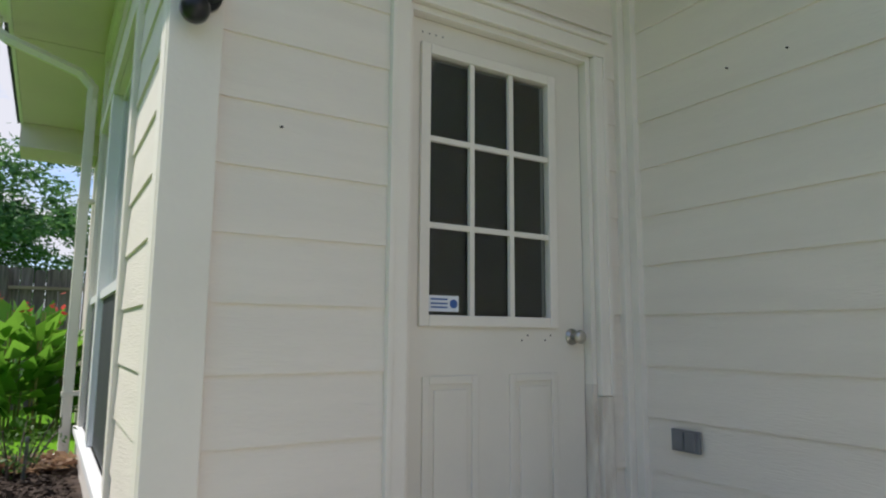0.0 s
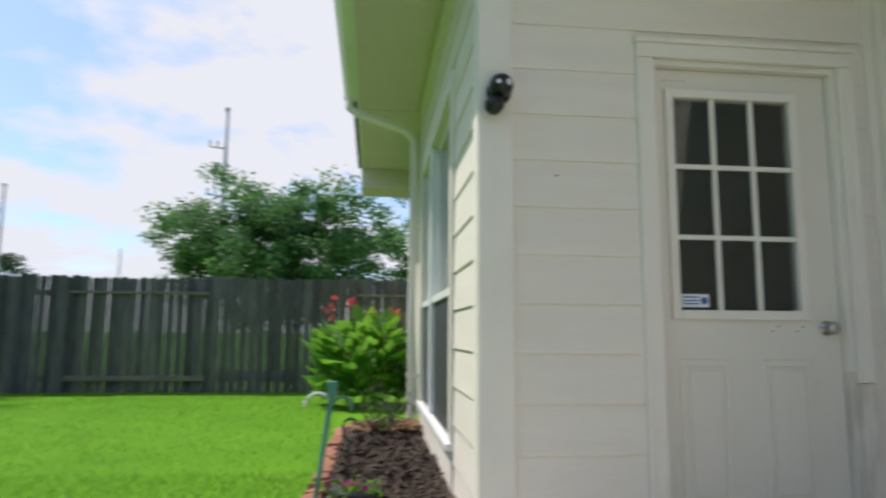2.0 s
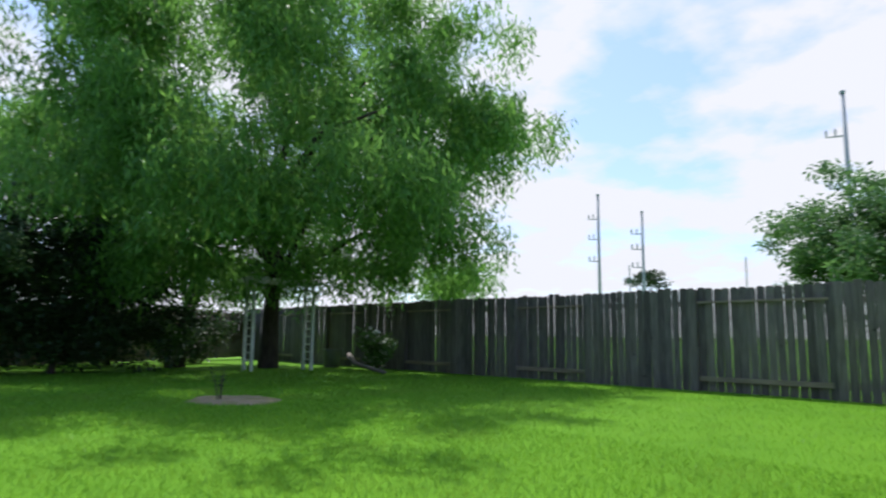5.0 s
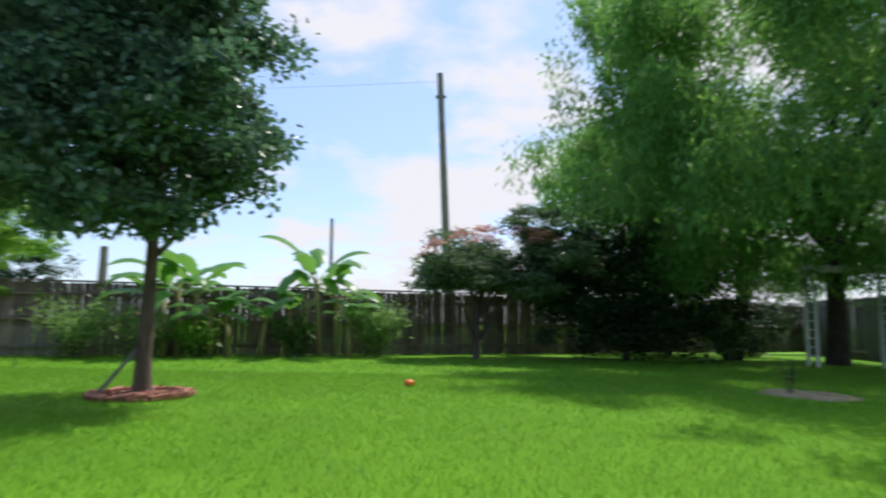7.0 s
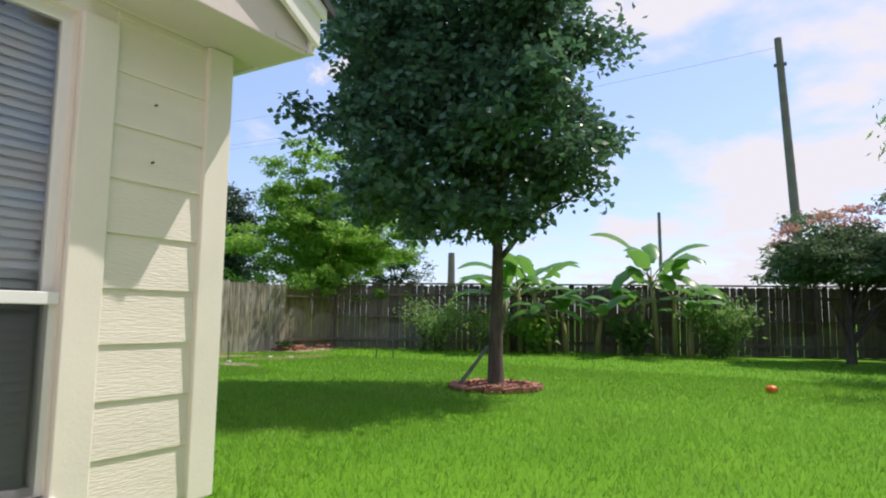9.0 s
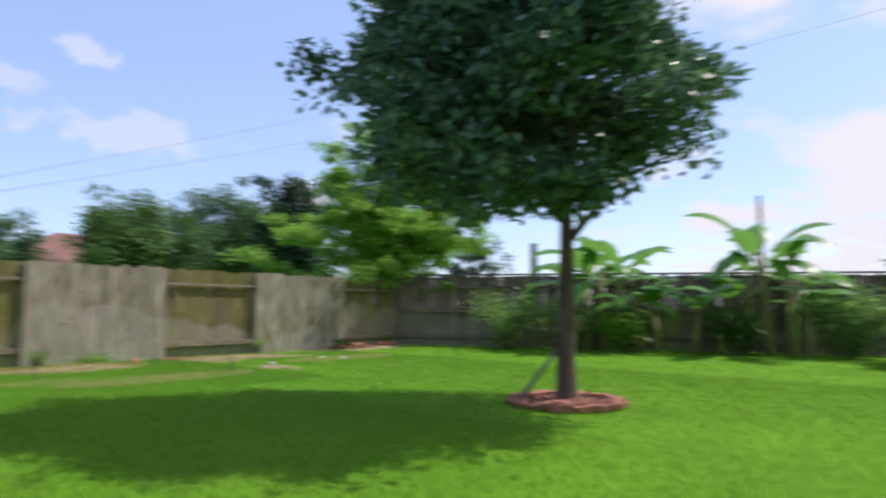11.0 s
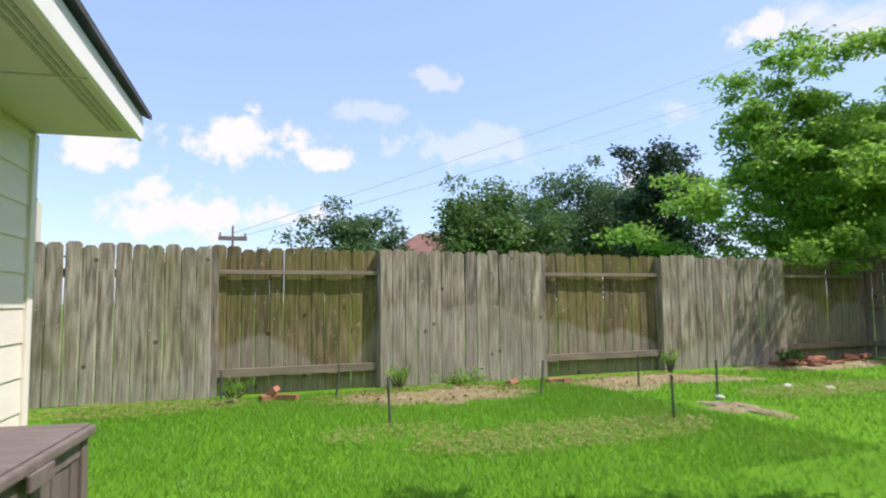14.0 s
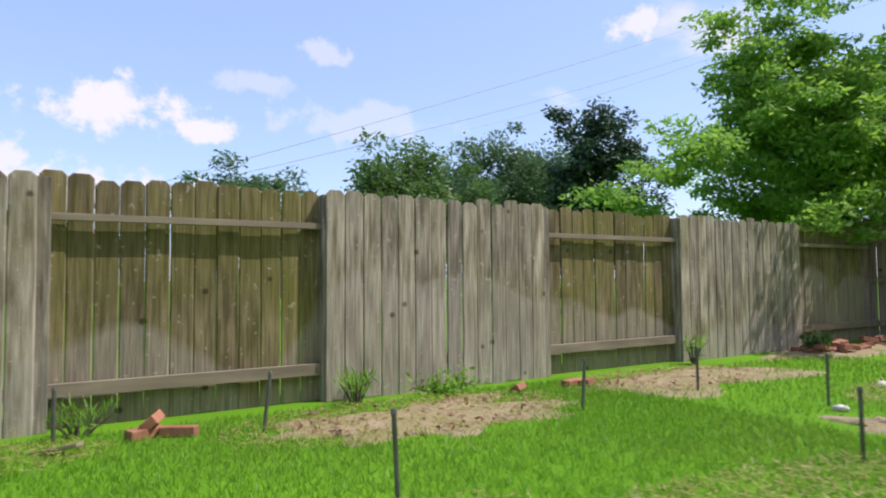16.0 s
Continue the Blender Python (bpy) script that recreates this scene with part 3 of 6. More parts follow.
trim("trim_frieze", (-1.22, -3.9485, 2.052), (-0.552, -3.925, 2.16))

# ---- roofs, soffits, gutters ----
def ceilings():
    single("ceiling_room", Shape().box((0.40, 2.30, NZ), (7.1, 9.0, NZ + 0.08)), SOFFIT, "room ceiling", "ceiling", kind="structure")
    single("ceiling_middle", Shape().box((2.31, -4.2, NZ + 0.002), (7.1, 2.298, NZ + 0.08)), SOFFIT, "room ceiling", "ceiling", kind="structure")
    single("ceiling_wing", Shape().box((-0.15, -10.6, 2.072), (7.1, -4.0, 2.12)), SOFFIT, "room ceiling", "ceiling", kind="structure")


ceilings()


def north_eave():
    e = thing("roof_eave", (0.0, 5.0, NZ), "cream boxed roof eave with a white metal gutter", "roof", kind="structure")
    put("soffit", Shape().box((-0.27, 1.72, NZ + 0.03), (0.398, 8.75, NZ + 0.06)), SOFFIT, e)
    for y in (3.1, 5.9):
        put("soffit_joint", Shape().box((-0.27, y, NZ + 0.022), (0.366, y + 0.03, NZ + 0.029), 0.002), SOFFIT, e)
    # unseen overhang, added deep enough to darken the upper door wall
    put("shade_overhang", Shape().box((0.402, 0.85, NZ + 0.032), (2.30, 2.262, NZ + 0.06)), SOFFIT, e)
    put("fascia", Shape().box((-0.30, 1.69, NZ + 0.02), (-0.272, 8.75, NZ + 0.20), 0.004), FASCIA, e)
    # the second and third boxes edge the added overhang
    put("fascia_front", Shape().box((-0.27, 1.69, NZ + 0.02), (0.37, 1.718, NZ + 0.20), 0.004).box((0.372, 0.82, NZ + 0.02), (0.40, 1.718, NZ + 0.20), 0.004).box((0.402, 0.82, NZ + 0.02), (2.30, 0.848, NZ + 0.20), 0.004), FASCIA, e)
    put("frieze_board", Shape().box((0.335, 2.38, NZ - 0.14), (0.366, 5.70, NZ + 0.018), 0.004), TRIM, e)
    # boxed return at the far end
    put("return_box", Shape().box((-0.29, 8.28, NZ - 0.24), (0.455, 8.9, NZ + 0.028), 0.006), SOFFIT, e)
    roof = Shape().prism([(-0.36, 1.6, NZ + 0.20), (2.6, 1.6, NZ + 1.5), (2.6, 1.6, NZ + 1.56), (-0.36, 1.6, NZ + 0.24)], (0, 7.4, 0))
    roof.prism([(2.6, 1.6, NZ + 1.5), (7.5, 1.6, NZ + 0.2), (7.5, 1.6, NZ + 0.26), (2.6, 1.6, NZ + 1.56)], (0, 7.4, 0))
    put("roof", roof, SHINGLE, e)
    put("roof_middle", Shape().box((2.2, -4.2, NZ + 0.22), (7.5, 1.598, NZ + 0.30)), SHINGLE, e)
    # ogee gutter: an open trough along the fascia, to the downspout
    prof = [(-0.305, 0.02), (-0.38, 0.02), (-0.395, 0.06), (-0.425, 0.09), (-0.43, 0.135), (-0.42, 0.135), (-0.415, 0.095),
            (-0.385, 0.066), (-0.372, 0.03), (-0.312, 0.03), (-0.312, 0.135), (-0.305, 0.135)]
    g = Shape().prism([(x, 1.69, NZ + 0.05 + z) for x, z in prof], (0, 4.10, 0))
    g.box((-0.43, 5.79, NZ + 0.07), (-0.305, 5.795, NZ + 0.185))
    put("gutter", g, FASCIA, e)


north_eave()


def downspout():
    """A square pipe that leaves the gutter's end, crosses under the soffit to the corner and drops to a shoe."""
    d = thing("downspout", (0.27, 5.66, 0.05), "cream square metal downspout on the wall's corner", "downspout")
    pts = [(-0.37, 5.72, NZ + 0.06), (-0.37, 5.72, NZ - 0.03), (-0.30, 5.70, NZ - 0.09), (0.18, 5.66, NZ - 0.26), (0.27, 5.66, NZ - 0.36), (0.27, 5.66, NZ - 0.5)]
    put("elbow", Shape().tube(pts, [0.042] * 6, 6), TRIM, d)
    put("pipe", Shape().box((0.235, 5.625, 0.10), (0.305, 5.695, NZ - 0.45), 0.008), TRIM, d)
    put("shoe", Shape().tube([(0.27, 5.66, 0.16), (0.265, 5.65, 0.09), (0.20, 5.58, 0.06), (0.13, 5.50, 0.055)], [0.045] * 4, 6), TRIM, d)
    for z in (0.5, 1.9):
        put("strap", Shape().box((0.228, 5.618, z), (0.345, 5.702, z + 0.03), 0.003), TRIM, d)


downspout()


def wing_eave():
    e = thing("roof_wing", (-1.7, -7.0, 2.07), "wing roof with cream soffit, white fascia and dark shingles", "roof", kind="structure")
    put("soffit", Shape().box((-1.98, -10.5, 2.075), (-1.31, -4.35, 2.10)), SOFFIT, e)
    for y in (-9.3, -7.9, -6.4):
        put("soffit_joint", Shape().box((-1.98, y, 2.068), (-1.375, y + 0.02, 2.074), 0.002), SOFFIT, e)
    for k in range(3):
        put("soffit_vent", Shape().box((-1.93 + 0.035 * k, -10.3, 2.071), (-1.91 + 0.035 * k, -4.5, 2.0745)), VENT, e, "perforated soffit vent strip")
    put("fascia", Shape().box((-2.01, -10.52, 2.065), (-1.982, -4.35, 2.22), 0.004), FASCIA, e)
    sl = lambda x: 2.23 + (x + 2.06) * 0.42
    put("roof", Shape().prism([(-2.05, -10.6, sl(-2.05)), (3.0, -10.6, sl(3.0)), (3.0, -10.6, sl(3.0) + 0.05), (-2.05, -10.6, sl(-2.05) + 0.035)], (0, 6.2, 0)), SHINGLE, e)
    wing_turn(e)
    g = thing("roof_gable", (-0.5, -3.8, 2.07), "small gable roof with boxed cream cornice returns", "roof", kind="structure")
    s2 = lambda x: 2.25 + (x + 1.63) * 0.55
    put("soffit", Shape().box((-1.52, -4.75, 2.075), (-1.325, -3.62, 2.10)), SOFFIT, g)
    put("fascia", Shape().box((-1.55, -4.75, 2.065), (-1.522, -3.60, 2.23), 0.004), FASCIA, g)
    put("roof", Shape().prism([(-1.61, -4.9, s2(-1.61)), (2.0, -4.9, s2(2.0)), (2.0, -4.9, s2(2.0) + 0.05), (-1.61, -4.9, s2(-1.61) + 0.035)], (0, 1.36, 0)), SHINGLE, g)
    put("roof_far", Shape().prism([(2.0, -10.6, s2(2.0)), (7.4, -10.6, 2.25), (7.4, -10.6, 2.30), (2.0, -10.6, s2(2.0) + 0.05)], (0, 7.06, 0)), SHINGLE, g)
    put("gable_board", Shape().prism([(-1.32, -3.952, 2.1), (2.3, -3.952, 2.1), (2.3, -3.952, s2(2.0)), (2.0, -3.952, s2(2.0)), (-1.32, -3.952, s2(-1.32))], (0, -0.1, 0)), PAINT, g)
    put("rake_board", Shape().prism([(-1.55, -3.60, s2(-1.55)), (-1.55, -3.60, 2.10), (2.0, -3.60, s2(2.0) - 0.15), (2.0, -3.60, s2(2.0))], (0, 0.025, 0)), FASCIA, g)
    put("rake_trim", Shape().prism([(-1.57, -3.574, s2(-1.57) + 0.005), (-1.57, -3.574, s2(-1.57) - 0.055), (2.0, -3.574, s2(2.0) - 0.05), (2.0, -3.574, s2(2.0) + 0.005)], (0, 0.02, 0)), FASCIA, g)
    put("rake_soffit", Shape().prism([(-0.66, -3.95, s2(-0.66) - 0.14), (2.0, -3.95, s2(2.0) - 0.14), (2.0, -3.95, s2(2.0) - 0.12), (-0.66, -3.95, s2(-0.66) - 0.12)], (0, 0.35, 0)), SOFFIT, g)
    put("return_box", Shape().box((-1.515, -3.94, 2.055), (-0.68, -3.625, 2.26), 0.006), SOFFIT, g)


wing_eave()


# ---- door ----
def door():
    d = tagged(new("door_1"), "closed cream half-glass door with nine panes", "door", kind="structure")
    y = 2.315
    x0, x1, z0, z1 = 1.19, 2.055, 0.06, 2.158
    gx0, gx1, gz0, gz1 = 1.282, 1.862, 1.022, 2.020
    s = Shape()
    for a, b in (((x0, y, z0), (gx0, y + 0.044, z1)), ((gx1, y, z0), (x1, y + 0.044, z1)), ((gx0, y, gz1), (gx1, y + 0.044, z1)), ((gx0, y, z0), (gx1, y + 0.044, gz0))):
        s.box(a, b)
    part("slab", s, DOOR_PAINT, d)
    lite = Shape()
    m = 0.042
    for a, b in (((gx0 - m, gz0 - m), (gx0, gz1 + m)), ((gx1, gz0 - m), (gx1 + m, gz1 + m)), ((gx0, gz1), (gx1, gz1 + m)), ((gx0, gz0 - m), (gx1, gz0))):
        lite.box((a[0], y - 0.016, a[1]), (b[0], y + 0.001, b[1]), 0.005)
    part("lite_frame", lite, TRIM, d)
    for k in (1, 2):
        x = gx0 + (gx1 - gx0) * k / 3
        part("muntin", Shape().box((x - 0.011, y - 0.010, gz0), (x + 0.011, y + 0.010, gz1), 0.003), TRIM, d)
        z = gz0 + (gz1 - gz0) * k / 3
        part("muntin", Shape().box((gx0, y - 0.009, z - 0.011), (gx1, y + 0.009, z + 0.011), 0.003), TRIM, d)
    for i in range(3):
        for j in range(3):
            w, h = (gx1 - gx0) / 3, (gz1 - gz0) / 3
            p = part("pane", Shape().box((gx0 + i * w + 0.008, y + 0.012, gz0 + j * h + 0.008), (gx0 + (i + 1) * w - 0.008, y + 0.017, gz0 + (j + 1) * h - 0.008)), GLASS, d)
            p.visible_shadow = False
    # two raised panels below the glass
    for a in (1.262, 1.655):
        b, lo, hi = a + 0.245, 0.16, 0.80
        mould = Shape()
        for p, q in (((a, lo), (a + 0.03, hi)), ((b - 0.03, lo), (b, hi)), ((a + 0.03, hi - 0.03), (b - 0.03, hi)), ((a + 0.03, lo), (b - 0.03, lo + 0.03))):
            mould.box((p[0], y - 0.008, p[1]), (q[0], y + 0.001, q[1]), 0.004)
        part("panel_moulding", mould, DOOR_PAINT, d)
        part("raised_panel", Shape().box((a + 0.05, y - 0.007, lo + 0.05), (b - 0.05, y + 0.001, hi - 0.05), 0.006), DOOR_PAINT, d)
    knob = part("door_knob", Shape().tube([(1.985, y, 0.945), (1.985, y - 0.006, 0.945)], 0.034, 20), CHROME, d, "satin nickel knob", True)
    part("knob_ball", Shape().tube([(1.985, y - 0.006, 0.945), (1.985, y - 0.025, 0.945), (1.985, y - 0.036, 0.945), (1.985, y - 0.056, 0.945), (1.985, y - 0.066, 0.945), (1.985, y - 0.069, 0.945)],
                                   [0.013, 0.012, 0.022, 0.029, 0.022, 0.010], 20), CHROME, knob, soft=True)
    part("sticker", Shape().box((1.295, y + 0.0085, 1.035), (1.425, y + 0.0095, 1.095)), STICKER, d, "white alarm sticker on the glass")
    part("sticker_mark", Shape().tube([(1.402, y + 0.0083, 1.065), (1.402, y + 0.0075, 1.065)], 0.017, 16), INK, d)
    for z in (1.078, 1.062, 1.048):
        part("sticker_line", Shape().box((1.302, y + 0.0076, z), (1.375, y + 0.0083, z + 0.006)), INK, d)
    for k, x in enumerate((1.72, 1.75, 1.84, 1.87)):
        part("screw_hole", Shape().tube([(x, y + 0.001, 0.93 + 0.02 * (k % 2)), (x, y - 0.001, 0.93 + 0.02 * (k % 2))], 0.004, 8), NAILM, d)
    for k in range(4):
        part("screw_hole", Shape().tube([(1.25 + 0.03 * k, y + 0.001, 2.105), (1.25 + 0.03 * k, y - 0.001, 2.105)], 0.003, 8), NAILM, d)
    # jambs, threshold, casing
    c = tagged(new("trim_door_casing"), "cream door casing, peeling low down on the knob's side", "trim", kind="structure")
    part("jamb", Shape().box((1.167, 2.272, 0.0), (1.187, 2.40, 2.188)), TRIM, c)
    part("jamb", Shape().box((2.059, 2.272, 0.75), (2.083, 2.40, 2.188)), TRIM, c)
    part("jamb_foot", Shape().box((2.059, 2.271, 0.0), (2.0835, 2.40, 0.749)), PEEL, c, "weathered jamb with peeling paint")
    part("head_jamb", Shape().box((1.187, 2.272, 2.161), (2.059, 2.40, 2.188)), TRIM, c)
    part("casing", Shape().box((1.085, 2.243, 0.0), (1.165, 2.2715, 2.185), 0.006).box((1.085, 2.236, 0.0), (1.105, 2.244, 2.185), 0.003), TRIM, c)
    part("casing", Shape().box((2.085, 2.243, 0.70), (2.155, 2.2715, 2.185), 0.006).box((2.135, 2.236, 0.70), (2.155, 2.244, 2.185), 0.003), TRIM, c)
    part("casing_foot", Shape().box((2.085, 2.243, 0.0), (2.155, 2.2715, 0.698), 0.006), PEEL, c, "casing with peeling paint")
    part("head_casing", Shape().box((1.085, 2.242, 2.187), (2.155, 2.2716, 2.255), 0.006).box((1.075, 2.228, 2.255), (2.165, 2.2717, 2.28), 0.006), TRIM, c)
    part("threshold", Shape().box((1.167, 2.25, 0.0), (2.083, 2.40, 0.055), 0.01), CHROME, c)


door()


# ---- windows ----
def window_north():
    w = tagged(new("window_1"), "tall white double-hung windows, dark screens below", "window", kind="structure")
    y0, y1, z0, z1 = WIN_N
    x = 0.37
    part("window_frame", Shape().box((x - 0.03, y0 - 0.085, z0 - 0.02), (x - 0.001, y0, z1 + 0.085), 0.005)
         .box((x - 0.03, y1, z0 - 0.02), (x - 0.001, y1 + 0.085, z1 + 0.085), 0.005).box((x - 0.03, y0, z1), (x - 0.001, y1, z1 + 0.085), 0.005), TRIM, w)
    part("window_apron", Shape().box((x - 0.022, y0 - 0.085, 0.03), (x - 0.001, y1 + 0.085, z0 - 0.045), 0.005), TRIM, w)
    part("window_sill", Shape().box((x - 0.055, y0 - 0.09, z0 - 0.045), (x + 0.03, y1 + 0.09, z0), 0.006), WHITE, w)
    mid = 4.55
    part("mullion", Shape().box((x - 0.025, mid, z0), (x + 0.05, mid + 0.12, z1), 0.005), WHITE, w)
    for a, b in ((y0, mid), (mid + 0.12, y1)):
        sash = Shape()
        for lo, hi, off in ((z0, 1.18, 0.015), (1.145, z1, 0.035)):
            sash.box((x + off, a, lo), (x + off + 0.03, a + 0.045, hi)).box((x + off, b - 0.045, lo), (x + off + 0.03, b, hi))
            sash.box((x + off, a + 0.045, lo), (x + off + 0.03, b - 0.045, lo + 0.045)).box((x + off, a + 0.045, hi - 0.045), (x + off + 0.03, b - 0.045, hi))
        part("sash", sash, WHITE, w)
        part("meeting_rail", Shape().box((x - 0.012, a, 1.14), (x + 0.013, b, 1.19), 0.004), WHITE, w)
        for lo, hi, off in ((z0 + 0.04, 1.14, 0.025), (1.185, z1 - 0.04, 0.045)):
            p = part("pane", Shape().box((x + off, a + 0.04, lo), (x + off + 0.004, b - 0.04, hi)), GLASS, w)
            p.visible_shadow = False
        part("insect_screen", Shape().box((x + 0.006, a + 0.03, z0 + 0.01), (x + 0.008, b - 0.03, 1.145)), SCREEN, w, "dark mesh insect screen")
        # added sheet behind the panes, blocks daylight so the room stays dark
        part("blind", Shape().box((x + 0.10, a + 0.02, z0), (x + 0.11, b - 0.02, z1)), ROOM, w, "added dark sheet keeping daylight out of the room")


def window_south():
    w = tagged(new("window_2"), "white double-hung window with half-closed slatted blinds", "window", kind="structure")
    x0, x1, z0, z1 = WIN_S
    y = -3.95
    part("window_frame", Shape().box((x0 - 0.14, y + 0.001, 0.09), (x0 - 0.001, y + 0.030, z1 + 0.002), 0.005).box((x1, y + 0.001, 0.09), (x1 + 0.09, y + 0.030, z1 + 0.002), 0.005), TRIM, w)
    part("window_apron", Shape().box((x0, y + 0.001, 0.09), (x1, y + 0.022, z0 - 0.045), 0.005), TRIM, w)
    part("window_sill", Shape().box((x0 - 0.02, y - 0.05, z0 - 0.045), (x1 + 0.02, y + 0.05, z0), 0.006), WHITE, w)
    meet = 0.905
    xm = (x0 + x1) / 2
    part("mullion", Shape().box((xm - 0.05, y - 0.05, z0), (xm + 0.05, y + 0.015, z1), 0.005), WHITE, w)
    for a, b in ((x0, xm - 0.05), (xm + 0.05, x1)):
        sash = Shape()
        for lo, hi, off in ((z0, meet + 0.02, -0.02), (meet - 0.015, z1, -0.042)):
            sash.box((a, y + off - 0.03, lo), (a + 0.04, y + off, hi)).box((b - 0.04, y + off - 0.03, lo), (b, y + off, hi))
            sash.box((a + 0.04, y + off - 0.03, lo), (b - 0.04, y + off, lo + 0.04)).box((a + 0.04, y + off - 0.03, hi - 0.04), (b - 0.04, y + off, hi))
        part("sash", sash, WHITE, w)
        part("meeting_rail", Shape().box((a, y - 0.019, meet - 0.02), (b, y + 0.004, meet + 0.025), 0.004), WHITE, w)
        for lo, hi, off in ((z0 + 0.035, meet, -0.035), (meet + 0.02, z1 - 0.035, -0.058)):
            p = part("pane", Shape().box((a + 0.035, y + off, lo), (b - 0.035, y + off + 0.004, hi)), GLASS, w)
            p.visible_shadow = False
        part("insect_screen", Shape().box((a + 0.03, y - 0.012, z0 + 0.01), (b - 0.03, y - 0.010, meet - 0.02)), SCREEN_S, w, "dark mesh insect screen")
        slat = None
        z = z0 + 0.02
        while z < z1 - 0.02:
            if slat is None:
                slat = Shape().prism([(a + 0.02, 0.012, -0.020), (a + 0.02, 0.002, 0.001), (a + 0.02, -0.012, 0.020), (a + 0.02, -0.010, 0.021), (a + 0.02, 0.004, 0.002), (a + 0.02, 0.014, -0.019)], (b - a - 0.04, 0, 0)).mesh("slat")
            o = part("slat", slat, BLIND, w)
            o.location = (0, y - 0.125, z)
            z += 0.036


window_north()
window_south()


# ---- fences ----
def picket_mesh(name, w, h, thick, mat, ear=0.03):
    pts = [(-w / 2, 0, 0), (w / 2, 0, 0), (w / 2, 0, h - ear), (w / 2 - ear, 0, h), (-w / 2 + ear, 0, h), (-w / 2, 0, h - ear)]
    s, k, c = Shape(), len(pts), 0.008
    vs = []
    for depth, inset in ((0, c), (thick * 0.3, 0), (thick * 0.7, 0), (thick, c)):
        vs += [(x - inset * (1 if x > 0 else -1), depth, z) for x, _, z in pts]
    fs = [tuple(range(k))[::-1], tuple(range(3 * k, 4 * k))]
    for r in range(3):
        fs += [(r * k + i, r * k + (i + 1) % k, (r + 1) * k + (i + 1) % k, (r + 1) * k + i) for i in range(k)]
    me = s.add(vs, fs).mesh(name)
    me.materials.append(mat)
    return me


def fence(label, start, end, inward, height, bays, mat, seed, low=0.0, pitch=0.149, plain=False, lean=0.0022, inner=None, gaps=0.02):
    """A board fence from start to end. bays: (from, to, recessed) in metres along it; recessed ones have their boards on the far side, so that rails show."""
    rnd = random.Random(seed)
    a, b = Vector((*start, 0)), Vector((*end, 0))
    u = (b - a).normalized()
    n = Vector((*inward, 0)).normalized()
    f = tagged(new("fence"), label, "fence")
    f.location = (a.x, a.y, low)
    turn = math.atan2(u.y, u.x)
    f.rotation_euler = (0, 0, turn)
    side = 1 if (Matrix.Rotation(-turn, 3, "Z") @ n).y > 0 else -1
    meshes = [picket_mesh("picket", pitch - g, height + e, 0.017, mat, r) for g, e, r in ((0.001, 0, 0.03), (0.002, 0.012, 0.026), (0.006, -0.012, 0.034))]
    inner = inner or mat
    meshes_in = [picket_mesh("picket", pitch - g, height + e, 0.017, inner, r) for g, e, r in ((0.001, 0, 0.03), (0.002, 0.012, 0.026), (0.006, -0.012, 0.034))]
    top, bot = height - 0.245, 0.28
    for s0, s1, recessed in bays:
        if recessed:
            for z, hh in ((top, 0.045), (bot, 0.085), (0.5 * (top + bot), 0.04)):
                if plain or hh != 0.04:
                    part("rail", Shape().box((s0 + 0.02, side * -0.02, z - hh), (s1 - 0.02, side * 0.02, z), 0.004), RAIL if not plain else mat, f)
            if plain:
                part("cap", Shape().box((s0, side * -0.05, height + 0.012), (s1, side * 0.05, height + 0.05), 0.004), mat, f)
                part("post", Shape().box((s0 - 0.045, side * -0.015, 0), (s0 + 0.045, side * 0.075, height + 0.01), 0.005), mat, f)
        else:
            for z in (top, bot):
                part("rail", Shape().box((s0 + 0.11, side * -0.02, z - 0.085), (s1 - 0.11, side * 0.02, z), 0.004), RAIL, f)
        if not plain:
            part("post", Shape().box((s0 - 0.018, side * -0.044, 0), (s0 + 0.07, side * 0.044, height - 0.03), 0.005), mat, f)
        count = max(1, round((s1 - s0) / pitch))
        w = (s1 - s0) / count
        for k in range(count):
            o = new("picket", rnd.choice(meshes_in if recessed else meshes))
            o.parent = f
            yy = -0.062 if recessed else 0.046
            if side < 0:
                yy = 0.045 if recessed else -0.063
            o.location = (s0 + (k + 0.5) * w, yy + rnd.uniform(-0.006, 0.006), rnd.uniform(-0.012, 0.012))
            o.rotation_euler = (0, rnd.gauss(0, lean), rnd.choice((0, math.pi)) * 0)
            o.scale = (w / pitch * (1 - gaps * rnd.random() ** 2), 1, 1)
    return f


SOUTH_Y = -12.85
# inner boards use the greener copy that carries recess shade in its colour
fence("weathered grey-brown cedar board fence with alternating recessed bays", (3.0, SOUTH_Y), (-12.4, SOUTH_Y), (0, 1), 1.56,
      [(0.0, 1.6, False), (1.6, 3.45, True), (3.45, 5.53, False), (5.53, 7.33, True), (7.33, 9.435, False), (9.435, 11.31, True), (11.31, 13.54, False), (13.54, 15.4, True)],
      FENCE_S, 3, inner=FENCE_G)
WEST_A, WEST_B = Vector((-12.4, -12.9)), Vector((-22.75, 10.55))
wd = (WEST_B - WEST_A)
wlen = wd.length
wn_ = Vector((wd.y, -wd.x)).normalized()
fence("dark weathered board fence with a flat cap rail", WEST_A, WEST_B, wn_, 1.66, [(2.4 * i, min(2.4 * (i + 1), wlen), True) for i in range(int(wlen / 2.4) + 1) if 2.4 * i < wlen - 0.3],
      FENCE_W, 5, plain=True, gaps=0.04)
NORTH_Y = 10.6
nb, s = [], 0.0
marks = [2.0, -0.39, -2.75, -5.04, -7.43, -9.4, -11.5, -13.4, -15.4, -17.3, -19.3, -21.2, -22.9]
